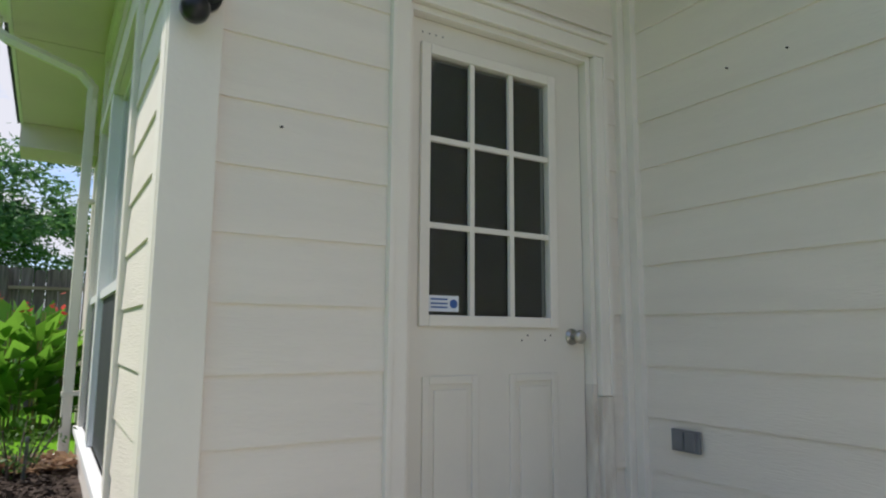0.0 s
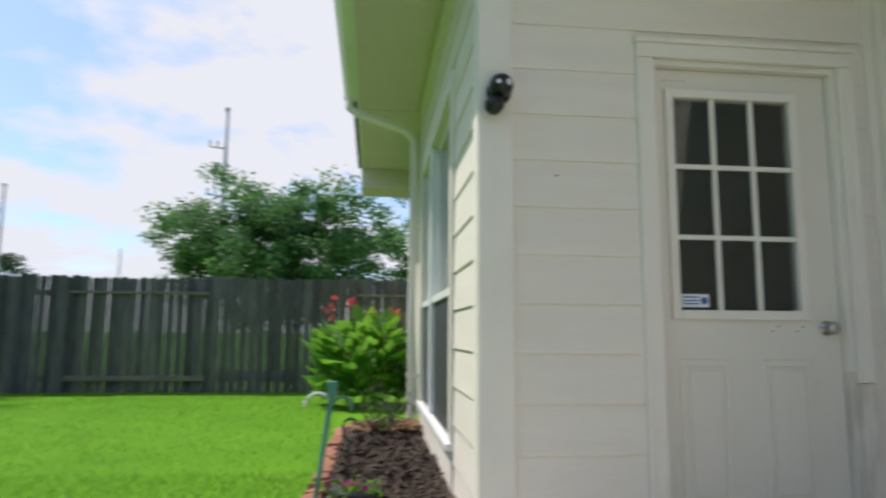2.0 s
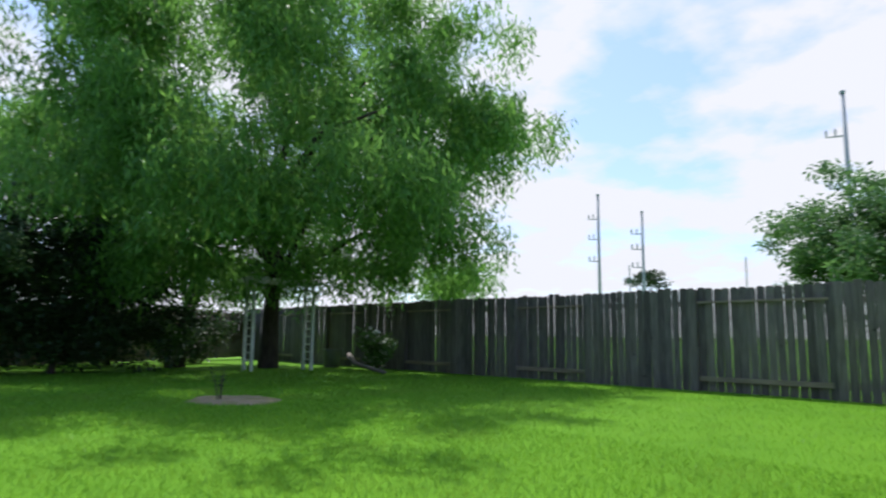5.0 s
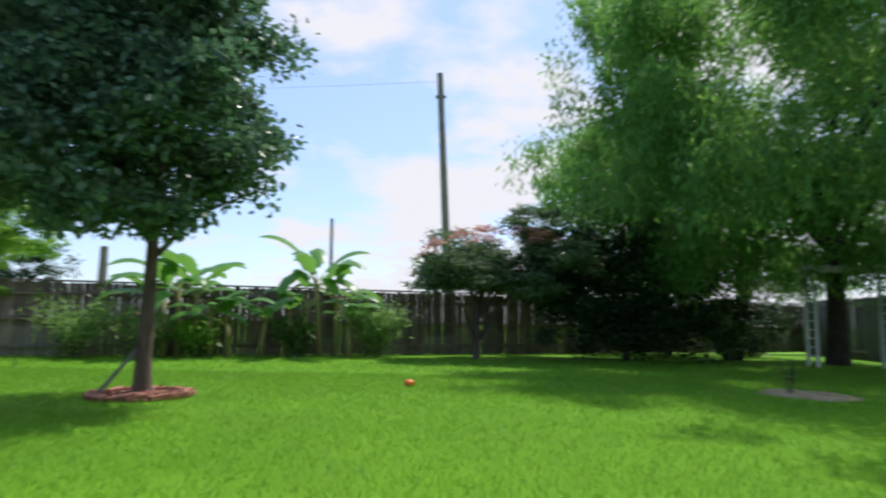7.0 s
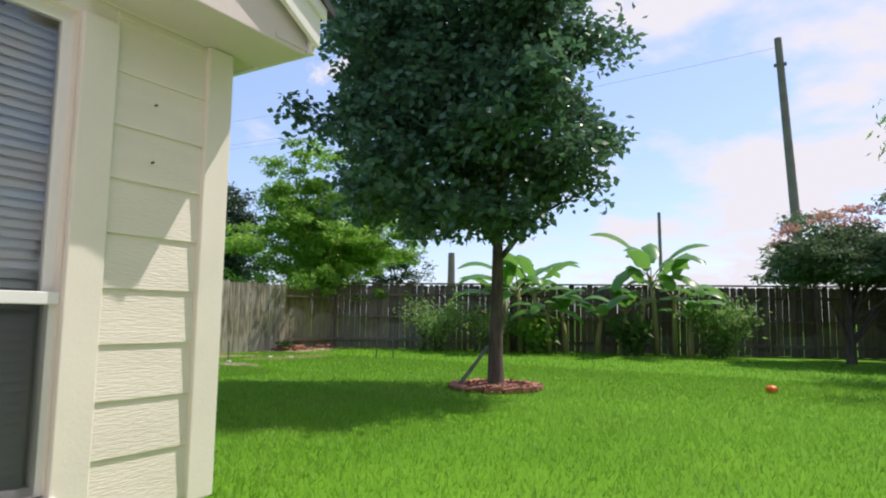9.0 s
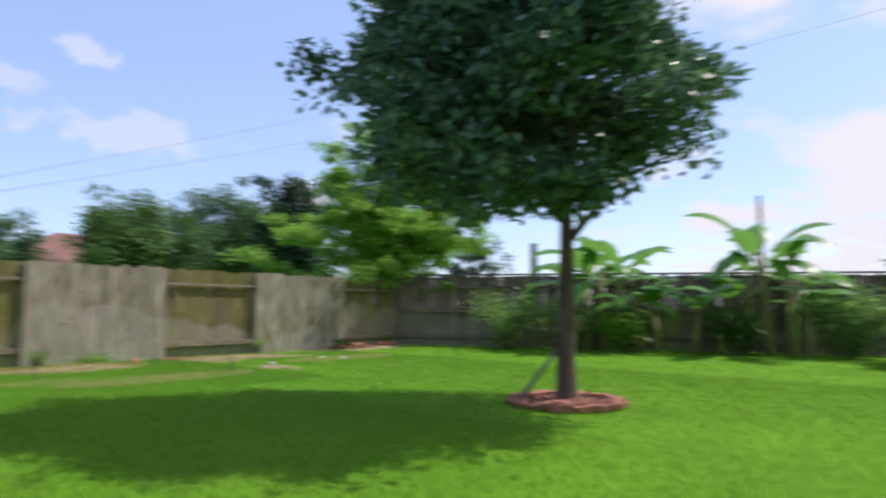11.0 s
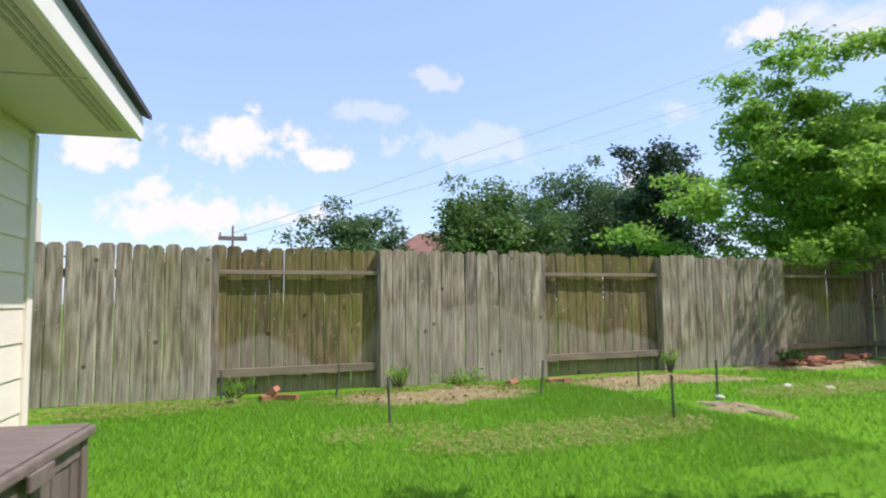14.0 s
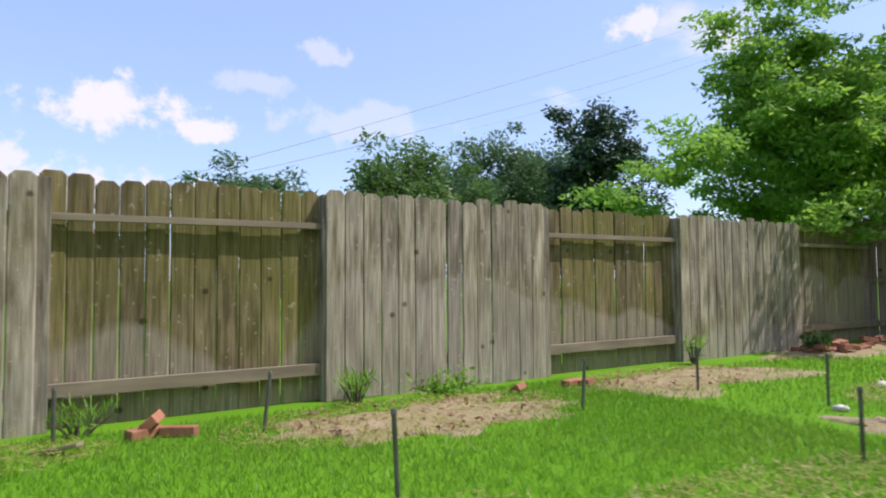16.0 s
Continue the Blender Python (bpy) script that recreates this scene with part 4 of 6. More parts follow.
for k in range(len(marks) - 1):
    nb.append((2.0 - marks[k], 2.0 - marks[k + 1], k % 2 == 0))
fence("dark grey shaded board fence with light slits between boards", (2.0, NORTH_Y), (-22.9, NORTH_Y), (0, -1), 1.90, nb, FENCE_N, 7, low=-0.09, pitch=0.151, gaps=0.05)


# ---- trees and plants ----
def foliage(name, centers, sizes, per, leaf, mat, rng, flat=0.7, droop=0.0, slim=0.5):
    """Leaves in clumps round the given centres. droop: how far the clumps are drawn out downwards."""
    idx = np.repeat(np.arange(len(centers)), per)
    n = len(idx)
    g = rng.normal(size=(n, 3))
    g /= np.linalg.norm(g, axis=1, keepdims=True)
    g *= rng.random((n, 1)) ** 0.45
    g[:, 2] *= flat
    pos = centers[idx] + g * sizes[idx][:, None]
    if droop:
        pos[:, 2] -= rng.random(n) ** 1.3 * droop * sizes[idx]
    al = rng.normal(size=(n, 3))
    al[:, 2] = al[:, 2] * 0.5 - 0.35 - droop * 0.8
    al /= np.linalg.norm(al, axis=1, keepdims=True)
    ac = np.cross(al, rng.normal(size=(n, 3)) + np.array([0, 0, 1.2]))
    ac /= np.linalg.norm(ac, axis=1, keepdims=True) + 1e-9
    ln = leaf * rng.uniform(0.7, 1.3, (n, 1))
    return leaf_mesh(name, pos, al * ln, ac * ln * slim, mat)


def tree(name, base, label, height, trunk_r, crown_c, crown_r, clumps, per, leaf, lmat, bmat, seed, clump=0.5, limbs=10, fork=0.35, droop=0.0,
         slim=0.5, shell=0.5, lean=(0, 0), ragged=0.25, flat=0.7, egg=0.0, category="tree", low=0.25, boughs=0, bough=0.9):
    """A tree: tapered trunk, limbs up into the crown, and a crown of many leaves in uneven clumps."""
    rng = np.random.default_rng(seed)
    rnd = random.Random(seed)
    t = thing(name, base, label, category)
    b = Vector(base)
    c = Vector(crown_c)
    r = np.array(crown_r)
    # clump centres in a lumpy ellipsoid, denser near its skin
    count = boughs or clumps
    d = rng.normal(size=(count, 3))
    d /= np.linalg.norm(d, axis=1, keepdims=True)
    rad = shell + (1 - shell) * rng.random(count) ** 0.6
    lump = np.array([1 + ragged * noise.noise(Vector(q) * 2.1 + Vector((seed, 0, 0))) * 1.6 + ragged * 0.6 * noise.noise(Vector(q) * 5.0 + Vector((0, seed, 0))) for q in d])
    cen = d * rad[:, None] * lump[:, None] * r
    if egg:
        cen[:, :2] *= (1 - egg * cen[:, 2:3] / r[2])
    if boughs:
        # the clumps gather on boughs, with gaps between them
        cen = cen[rng.integers(0, boughs, clumps)] + rng.normal(size=(clumps, 3)) * np.array([bough, bough, 0.5 * bough])
    cen += np.array(c)
    keep = cen[:, 2] > low
    cen = cen[keep]
    size = clump * rng.uniform(0.6, 1.35, len(cen))
    top = b + Vector((lean[0], lean[1], height))
    n = 7
    pts = [b + (top - b) * (i / (n - 1)) + Vector((rnd.uniform(-1, 1), rnd.uniform(-1, 1), 0)) * trunk_r * 0.25 * (i > 0) for i in range(n)]
    put("trunk", Shape().tube([b - Vector((0, 0, 0.05))] + pts, [trunk_r * 1.45] + [trunk_r * (1 - 0.5 * i / (n - 1)) * (1.15 if i == 0 else 1) for i in range(n)], 12), bmat, t, soft=True)
    order = list(range(len(cen)))
    rnd.shuffle(order)
    for k in order[:limbs]:
        tip = Vector(cen[k])
        st = b + (top - b) * rnd.uniform(1 - fork, 1.0)
        mid = st.lerp(tip, 0.5) + Vector((0, 0, 0.12 * (tip - st).length))
        q = [st, st.lerp(mid, 0.55) + Vector((0, 0, 0.03)), mid, mid.lerp(tip, 0.5), tip]
        put("limb", Shape().tube(q, [trunk_r * v for v in (0.42, 0.33, 0.24, 0.15, 0.05)], 7), bmat, t, soft=True)
    put("crown", foliage("crown", cen, size, per, leaf, lmat, rng, flat, droop, slim), lmat, t)
    return t


tree("shade_tree", (-6.5, -5.12, 0), "round-headed dark green shade tree in a mulch ring", 2.6, 0.095, (-6.12, -5.42, 3.75), (1.62, 1.66, 2.25), 700, 105, 0.1, L_SHADE, BARK, 11,
     clump=0.34, limbs=16, fork=0.42, shell=0.35, ragged=0.08, egg=0.12, slim=0.62, boughs=150, bough=0.2, low=1.85)
willow = tree("willow_tree", (-16.0, 7.8, -0.05), "large feathery willow with drooping bright green foliage", 4.6, 0.26, (-14.4, 6.7, 6.1), (6.3, 6.6, 5.2), 1200, 190, 0.2, L_WILLOW, BARK_D, 21,
     clump=0.62, limbs=18, fork=0.6, shell=0.42, ragged=0.22, droop=1.6, slim=0.24, flat=0.5, lean=(1.2, -0.6), low=2.55, boughs=125, bough=0.6)
put("second_trunk", Shape().tube([(-17.4, 5.8, -0.1), (-17.0, 5.9, 1.5), (-16.2, 6.2, 4.0)], [0.24, 0.19, 0.12], 10), BARK_D, willow, soft=True)
tree("yard_tree", (-14.38, -14.9, 0), "bright light-green tree leaning over the fence corner", 2.6, 0.10, (-13.0, -13.75, 2.8), (2.75, 2.25, 2.45), 720, 120, 0.11, L_BRIGHT, BARK, 31,
     clump=0.34, limbs=18, shell=0.15, egg=0.36, ragged=0.5, slim=0.42, fork=0.7, low=1.25, boughs=120, bough=0.27, flat=0.45)


def far_trees():
    for nm, base, lab, h, r, c, cr, n, per, lf, mat, seed, cl in (
        ("oak_tree", (-16.34, -27.00, 0), "dark rounded oak behind the fence", 3.5, 0.25, (-16.34, -27.00, 3.54), (2.97, 2.67, 2.54), 330, 100, 0.17, L_OAK, 41, 0.62),
        ("pecan_tree", (-11.10, -24.00, 0), "mid-green leafy tree behind the fence", 2.8, 0.15, (-11.10, -24.00, 2.79), (1.86, 1.67, 1.79), 230, 100, 0.17, L_MID, 42, 0.5),
        ("small_tree", (-7.02, -25.00, 0), "thin grey-green tree behind the fence", 2.4, 0.12, (-7.02, -25.00, 2.36), (1.84, 1.66, 1.36), 150, 90, 0.15, L_OAK, 43, 0.42),
        ("ash_tree", (-21.87, -30.00, 0), "dark green tree behind the fence", 3.8, 0.2, (-21.87, -30.00, 3.81), (2.10, 1.89, 2.81), 220, 90, 0.18, L_DARK, 44, 0.55),
        ("pine_tree", (-15.65, -21.00, 0), "tall dark pine with clustered needles behind the fence", 3.4, 0.16, (-15.45, -21.00, 3.30), (1.35, 1.2, 2.40), 150, 130, 0.16, L_PINE, 45, 0.42),
        ("crape_tree", (-2.6, 16.5, 0), "spreading green tree behind the shaded fence", 2.0, 0.12, (-2.2, 16.5, 3.05), (3.3, 2.2, 1.75), 320, 120, 0.15, L_NORTH, 46, 0.45),
        ("round_tree", (-46, 84, 0), "small round far tree", 6, 0.25, (-46, 84, 9.2), (2.6, 2.6, 1.2), 40, 60, 0.4, L_DARK, 47, 0.8),
        ("far_pine", (-29.58, -23.00, 0), "dark pine far behind the fence corner", 2.8, 0.14, (-29.58, -23.00, 2.84), (1.91, 1.72, 1.84), 78, 80, 0.18, L_PINE, 48, 0.4),
    ):
        tree(nm, base, lab, h, r, c, cr, n, per, lf, mat, BARK_D, seed, clump=cl, limbs=10, shell=0.35, ragged=0.45, slim=0.42)


far_trees()
tree("mimosa_tree", (-15.0, -1.3, 0), "dark spreading mimosa by the fence with pinkish blossom", 1.6, 0.09, (-15.0, -0.45, 2.45), (1.5, 2.3, 1.1), 340, 90, 0.15, L_MIMOSA, BARK, 51,
     clump=0.34, limbs=14, shell=0.5, ragged=0.3, fork=0.8, slim=0.3, flat=0.4, low=1.5, boughs=34, bough=0.34)
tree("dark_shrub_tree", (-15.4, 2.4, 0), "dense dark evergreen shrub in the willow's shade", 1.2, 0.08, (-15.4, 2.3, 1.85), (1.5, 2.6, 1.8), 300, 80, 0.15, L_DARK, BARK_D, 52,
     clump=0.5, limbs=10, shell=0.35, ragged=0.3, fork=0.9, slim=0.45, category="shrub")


# ---- things by the door ----
def motion_light():
    m = thing("motion_light", (0.435, 2.236, 1.95), "black twin-part motion sensor light on the corner board", "wall lamp")
    put("back_plate", Shape().tube([(0.435, 2.237, 1.97), (0.435, 2.215, 1.97)], 0.055, 20), BLACK, m, soft=True)
    prof = [(0.0, 0.045), (0.015, 0.053), (0.04, 0.053), (0.065, 0.043), (0.08, 0.026), (0.086, 0.008)]
    head = put("lamp_head", Shape().tube([(0.437, 2.215 - d, 1.985) for d, r in prof], [r for d, r in prof], 20), BLACK, m, soft=True)
    for x in (0.424, 0.458):
        part("lens", Shape().tube([(x, 2.158, 1.985), (x, 2.136, 1.985), (x, 2.130, 1.985)], [0.018, 0.016, 0.006], 12), BLIND, head, "clear lens", True)
    put("sensor", Shape().tube([(0.405, 2.215 - d, 1.895) for d in (0.0, 0.02, 0.05, 0.07, 0.078)], [0.03, 0.042, 0.042, 0.028, 0.008], 18), BLACK, m, soft=True)
    put("arm", Shape().tube([(0.43, 2.212, 1.955), (0.41, 2.205, 1.915)], 0.018, 8), BLACK, m)


motion_light()


def outlet():
    o = thing("outdoor_outlet", (2.28, 1.99, 0.54), "grey metal outlet cover on the siding", "outlet")
    put("plate", Shape().box((2.268, 1.925, 0.50), (2.284, 2.055, 0.585), 0.004), GREYBOX, o)
    for y in (1.938, 1.993):
        put("lid", Shape().box((2.258, y, 0.508), (2.269, y + 0.047, 0.577), 0.004), GREYBOX, o)


outlet()
for p in ((2.279, 1.74, 1.99), (2.279, 1.50, 1.98), (2.28, 1.2, 2.2)):
    single("nail", Shape().tube([(p[0] + 0.022, p[1], p[2]), (p[0] + 0.006, p[1], p[2])], 0.0035, 8), NAILM, "rusty nail in the siding", "nail", "nails in the siding")
single("nail", Shape().tube([(0.70, 2.262, 1.61), (0.70, 2.25, 1.608)], 0.004, 8), NAILM, "rusty nail in the siding", "nail", "nails in the siding")
for z in (1.71, 1.47):
    single("nail", Shape().tube([(-0.98, -3.94, z), (-0.98, -3.925, z)], 0.004, 8), NAILM, "rusty nail in the siding", "nail", "nails in the siding")
# unseen slab, added so the walls catch grey bounce light instead of green
single("bounce_slab", Shape().box((-0.25, -3.90, -0.06), (2.28, 2.20, 0.004)), material("bounce_concrete", (0.46, 0.44, 0.41), 0.9, 0.2, 3, 50, 0.3), "unseen grey concrete slab added for neutral bounce light", "patio", kind="structure")


def pipe_stub():
    single("drain_pipe", Shape().tube([(-0.93, -3.93, 0.075), (-0.93, -3.80, 0.075), (-0.93, -3.72, 0.055)], 0.022, 10), WHITE, "short white plastic drain pipe", "pipe", soft=True)


pipe_stub()


# ---- flower bed ----
def patch(name, cx, cy, rx, ry, z, mat, label, category, seed, rough=0.25, turn=0.0, dome=0.03, rings=6, seg=40):
    """Bare or mulched ground with an uneven outline, slightly domed."""
    rnd = random.Random(seed)
    s = Shape()
    vs = [(cx, cy, z + dome)]
    for i in range(1, rings + 1):
        q = i / rings
        for j in range(seg):
            a = 2 * math.pi * j / seg
            w = 1 + rough * noise.noise(Vector((math.cos(a) * 1.7 + seed, math.sin(a) * 1.7, 0.3))) * 1.5 * q
            x, y = rx * q * w * math.cos(a), ry * q * w * math.sin(a)
            zz = z + dome * (1 - q * q) + (rnd.uniform(-1, 1) * 0.008 if i < rings else -0.012)
            vs.append((cx + x * math.cos(turn) - y * math.sin(turn), cy + x * math.sin(turn) + y * math.cos(turn), zz + ground_z(cx, cy)))
    fs = [(0, 1 + j, 1 + (j + 1) % seg) for j in range(seg)]
    for i in range(rings - 1):
        for j in range(seg):
            a, b = 1 + i * seg + j, 1 + i * seg + (j + 1) % seg
            fs.append((a, a + seg, b + seg, b))
    s.add(vs, fs)
    return single(name, s, mat, label, category, kind="structure")


def crumbs(name, label, cx, cy, rx, ry, z, n, size, mat, seed, category="mulch", slim=0.6):
    """Loose chips, clods or dead leaves lying on a patch."""
    rng = np.random.default_rng(seed)
    a, r = rng.random(n) * 2 * np.pi, np.sqrt(rng.random(n))
    pos = np.stack([cx + rx * r * np.cos(a), cy + ry * r * np.sin(a), z + rng.random(n) * 0.02], 1)
    al = rng.normal(size=(n, 3)); al[:, 2] *= 0.35
    al *= size * rng.uniform(0.5, 1.4, (n, 1)) / np.linalg.norm(al, axis=1, keepdims=True)
    ac = np.cross(al, rng.normal(size=(n, 3)) * 0.4 + np.array([0, 0, 1.0])) * slim
    ob = new(name, leaf_mesh(name, pos, al, ac, mat))
    return tagged(ob, label, category, kind="stuff")


def bed():
    s = Shape()
    xs = [-0.36 + 0.06 * i for i in range(13)]
    ys = [2.3 + 0.12 * i for i in range(28)]
    vs = [(min(x, 0.366), y, 0.045 + 0.03 * noise.noise(Vector((x * 5, y * 5, 0))) + 0.012 * noise.noise(Vector((x * 19, y * 19, 2))) + 0.04 * max(0, y - 4.9)) for y in ys for x in xs]
    k = len(xs)
    s.add(vs, [(j * k + i, j * k + i + 1, (j + 1) * k + i + 1, (j + 1) * k + i) for j in range(len(ys) - 1) for i in range(k - 1)])
    single("bed_soil", s, SOIL, "dark crumbly mulch bed under the windows", "soil", kind="structure")
    crumbs("mulch_chips", "dark loose bark chips on the bed", 0.0, 3.9, 0.33, 1.6, 0.06, 5000, 0.045, SOIL, 5)
    crumbs("dead_leaves", "brown dead leaves at the bed's end", 0.05, 5.35, 0.3, 0.3, 0.10, 500, 0.07, L_DRY, 6)


bed()


def brick_mesh():
    me = Shape().box((-0.10, -0.046, 0), (0.10, 0.046, 0.058), 0.006).mesh("brick")
    me.materials.append(BRICK)
    return me


BRICK_ME = brick_mesh()


def brick(x, y, z, rz, rx=0.0, ry=0.0, parent=None, scale=(1, 1, 1)):
    o = new("brick", BRICK_ME)
    o.matrix_basis = pose(x, y, z, rx, ry, rz)
    o.scale = scale
    if parent:
        hang(o, parent)
    return o


def borders():
    rnd = random.Random(8)
    e = thing("brick_edging", (-0.37, 4.0, 0), "row of tilted red and tan bricks edging the bed", "edging")
    y = 2.45
    while y < 5.5:
        brick(-0.37 + rnd.uniform(-0.015, 0.015) + 0.05 * max(0, y - 4.9), y, 0.01, 90 + rnd.uniform(-14, 14), rnd.uniform(-14, 14), rnd.uniform(-10, 10), e)
        y += 0.185
    for k in range(3):
        brick(-0.25 + 0.2 * k, 5.52, 0.02, rnd.uniform(-12, 12), rnd.uniform(-8, 8), 0, e)
    r = thing("tree_ring", (-6.44, -5.1, 0), "ring of red bricks and mulch round the tree's foot", "edging")
    for k in range(15):
        a = 2 * math.pi * k / 15
        brick(-6.44 + 0.5 * math.cos(a), -5.1 + 0.5 * math.sin(a), 0.005, math.degrees(a) + 90 + rnd.uniform(-12, 12), rnd.uniform(-14, 14), rnd.uniform(-8, 8), r, (1, 1.1, 1))


borders()
patch("mulch_ring", -6.44, -5.1, 0.52, 0.52, 0.012, REDMULCH, "red-brown mulch round the tree", "mulch", 3, 0.1, dome=0.05)
crumbs("red_chips", "red bark chips round the tree", -6.44, -5.1, 0.54, 0.54, 0.03, 1500, 0.06, REDMULCH, 9)


def tree_stakes():
    for dx, dy, tx, ty in ((0.42, -0.32, 0.06, -0.06), (0.30, -0.42, 0.02, -0.09)):
        single("tree_stake", Shape().tube([(-6.5 + dx, -5.12 + dy, -0.02), (-6.5 + tx, -5.12 + ty, 0.52)], 0.012, 6), STEEL, "thin dark stake leaning on the tree trunk", "stake", "stakes at the tree")


tree_stakes()


def canna():
    """A clump of broad upright leaves with red flower spikes."""
    rng = np.random.default_rng(61)
    c = thing("canna_plant", (-0.15, 8.35, ground_z(0, 8.35)), "lush bright green canna clump with red flower spikes", "plant")
    n = 330
    a, r = rng.random(n) * 2 * np.pi, np.sqrt(rng.random(n))
    hgt = rng.random(n) ** 1.15
    cx, cy = -0.15, 8.35
    pos = np.stack([cx + 0.56 * r * np.cos(a), cy + 0.55 * r * np.sin(a), 0.1 + 1.0 * hgt * (1 - 0.35 * r * r)], 1)
    al = np.stack([np.cos(a) * (0.5 + r), np.sin(a) * (0.5 + r), rng.uniform(0.1, 1.4, n)], 1) + rng.normal(size=(n, 3)) * 0.3
    al *= rng.uniform(0.26, 0.42, (n, 1)) / np.linalg.norm(al, axis=1, keepdims=True)
    ac = np.cross(al, rng.normal(size=(n, 3)) * 0.5 + np.array([0, 0, 0.9]))
    ac *= rng.uniform(0.15, 0.24, (n, 1)) / np.linalg.norm(ac, axis=1, keepdims=True)
    put("leaves", leaf_mesh("leaves", pos, al, ac, L_CANNA), L_CANNA, c)
    for k in range(16):
        b = a[k * 7]
        x, y = cx + 0.5 * r[k * 7] * math.cos(b), cy + 0.45 * r[k * 7] * math.sin(b)
        put("stalk", Shape().tube([(x, y, -0.05), (x + 0.04 * math.cos(b), y, 0.6), (x + 0.10 * math.cos(b), y, 1.15)], [0.014, 0.012, 0.006], 6), STALK, c)
    for k in range(4):
        x, y, z = cx - 0.5 + 0.28 * k + rng.uniform(-0.05, 0.05), cy + rng.uniform(-0.2, 0.2), 1.22 + 0.12 * math.sin(k * 1.9)
        q = np.array([[x, y, z]]) + rng.normal(size=(16, 3)) * np.array([0.035, 0.035, 0.06])
        v = rng.normal(size=(16, 3)) * 0.04
        tagged(put("flower", leaf_mesh("flower", q, v, np.cross(v, rng.normal(size=(16, 3))) * 0.8, L_RED), L_RED, c, "faded red flower spike"), kind="stuff")
        put("flower_stem", Shape().tube([(x, y, 0.7), (x, y, z)], 0.006, 5), STALK, c)


canna()


def herb(name, label, cx, cy, r, hgt, n, leaf, mat, seed, slim=0.35, up=0.6, flower=None, fl=0, stems=8, category="shrub", wide=1.0):
    """A shrub: thin stems from one foot and small leaves round them."""
    rng = np.random.default_rng(seed)
    gz = ground_z(cx, cy)
    t = thing(name, (cx, cy, gz), label, category)
    tips = []
    for k in range(stems):
        a = 2 * math.pi * k / stems + rng.uniform(-0.3, 0.3)
        rr = r * rng.uniform(0.35, 1.0)
        tip = Vector((cx + rr * math.cos(a), cy + wide * rr * math.sin(a), gz + hgt * rng.uniform(0.65, 1.0)))
        tips.append(tip)
        base = Vector((cx + 0.12 * rr * math.cos(a), cy + 0.12 * rr * math.sin(a), gz - 0.03))
        put("stem", Shape().tube([base, base.lerp(tip, 0.5) + Vector((0, 0, 0.1 * hgt)), tip], [0.012, 0.008, 0.004], 5), BARK, t)
    ids = rng.integers(0, stems, n)
    q = rng.random(n) ** 0.6
    base = np.array([cx, cy, gz])
    pos = base + (np.array(tips)[ids] - base) * q[:, None] + np.array([0, 0, 0.1 * hgt]) * (4 * q * (1 - q))[:, None] + rng.normal(size=(n, 3)) * r * 0.16
    pos[:, 2] = np.maximum(pos[:, 2], gz + 0.03)
    al = rng.normal(size=(n, 3)); al[:, 2] += up
    al *= leaf * rng.uniform(0.6, 1.3, (n, 1)) / np.linalg.norm(al, axis=1, keepdims=True)
    ac = np.cross(al, rng.normal(size=(n, 3)) + np.array([0, 0, 1])) 
    ac *= slim * leaf / (np.linalg.norm(ac, axis=1, keepdims=True) + 1e-9)
    put("leaves", leaf_mesh("leaves", pos, al, ac, mat), mat, t)
    if flower:
        f = pos[rng.integers(0, n, fl)] + rng.normal(size=(fl, 3)) * 0.03 + np.array([0, 0, 0.03])
        v = rng.normal(size=(fl, 3)) * 0.05
        put("flowers", leaf_mesh("flowers", f, v, np.cross(v, rng.normal(size=(fl, 3))) * 0.8, flower), flower, t)
    return t


herb("bed_weed", "wispy dry green weed in the flower bed", 0.0, 5.1, 0.28, 0.42, 260, 0.05, L_MID, 62, up=1.0, stems=9, category="plant")
herb("white_flower_bush", "round green bush with white blossom by the fence", -13.45, 9.6, 0.62, 1.0, 1500, 0.13, L_MID, 63, 0.5, flower=L_WHITE, fl=260, stems=12)
herb("rose_bush", "open light-green shrub against the fence", -12.9, -9.95, 0.85, 1.25, 1900, 0.10, L_PALE, 64, 0.5, stems=13, wide=1.2)
herb("rose_bush", "broad pale green shrub with reddish buds against the fence", -13.6, -8.7, 0.75, 1.05, 1600, 0.10, L_PALE, 65, 0.5, flower=L_PINK, fl=40, stems=12, wide=1.2)
herb("grey_bush", "grey-green shrub beside the banana plants", -15.3, -3.8, 0.85, 1.3, 1700, 0.13, L_PALE, 66, 0.5, stems=12)
herb("shade_bush", "dark bush with pale blossom under the willow", -16.9, 5.4, 0.8, 1.2, 1500, 0.13, L_MID, 67, 0.5, flower=L_WHITE, fl=90, stems=12)
herb("fence_weed", "tuft of green weeds at the fence foot", -4.5, -12.62, 0.16, 0.2, 160, 0.10, L_BRIGHT, 68, 0.12, up=1.6, stems=9, category="weeds")
herb("fence_weed", "tuft of green weeds at the fence foot", -8.25, -12.6, 0.1, 0.26, 90, 0.11, L_BRIGHT, 69, 0.14, up=1.6, stems=8, category="weeds")
herb("fence_weed", "leafy green weed at the fence foot", -10.2, -12.4, 0.22, 0.2, 170, 0.09, L_MID, 70, 0.45, stems=8, category="weeds")
herb("fence_weed", "low weeds along the fence foot", -5.3, -12.66, 0.35, 0.07, 260, 0.06, L_BRIGHT, 71, 0.45, stems=10, category="weeds", wide=0.25)
herb("fence_weed", "tuft of long grass at the fence foot", -2.75, -12.6, 0.2, 0.14, 120, 0.10, L_BRIGHT, 72, 0.1, up=1.7, stems=8, category="weeds", wide=0.4)
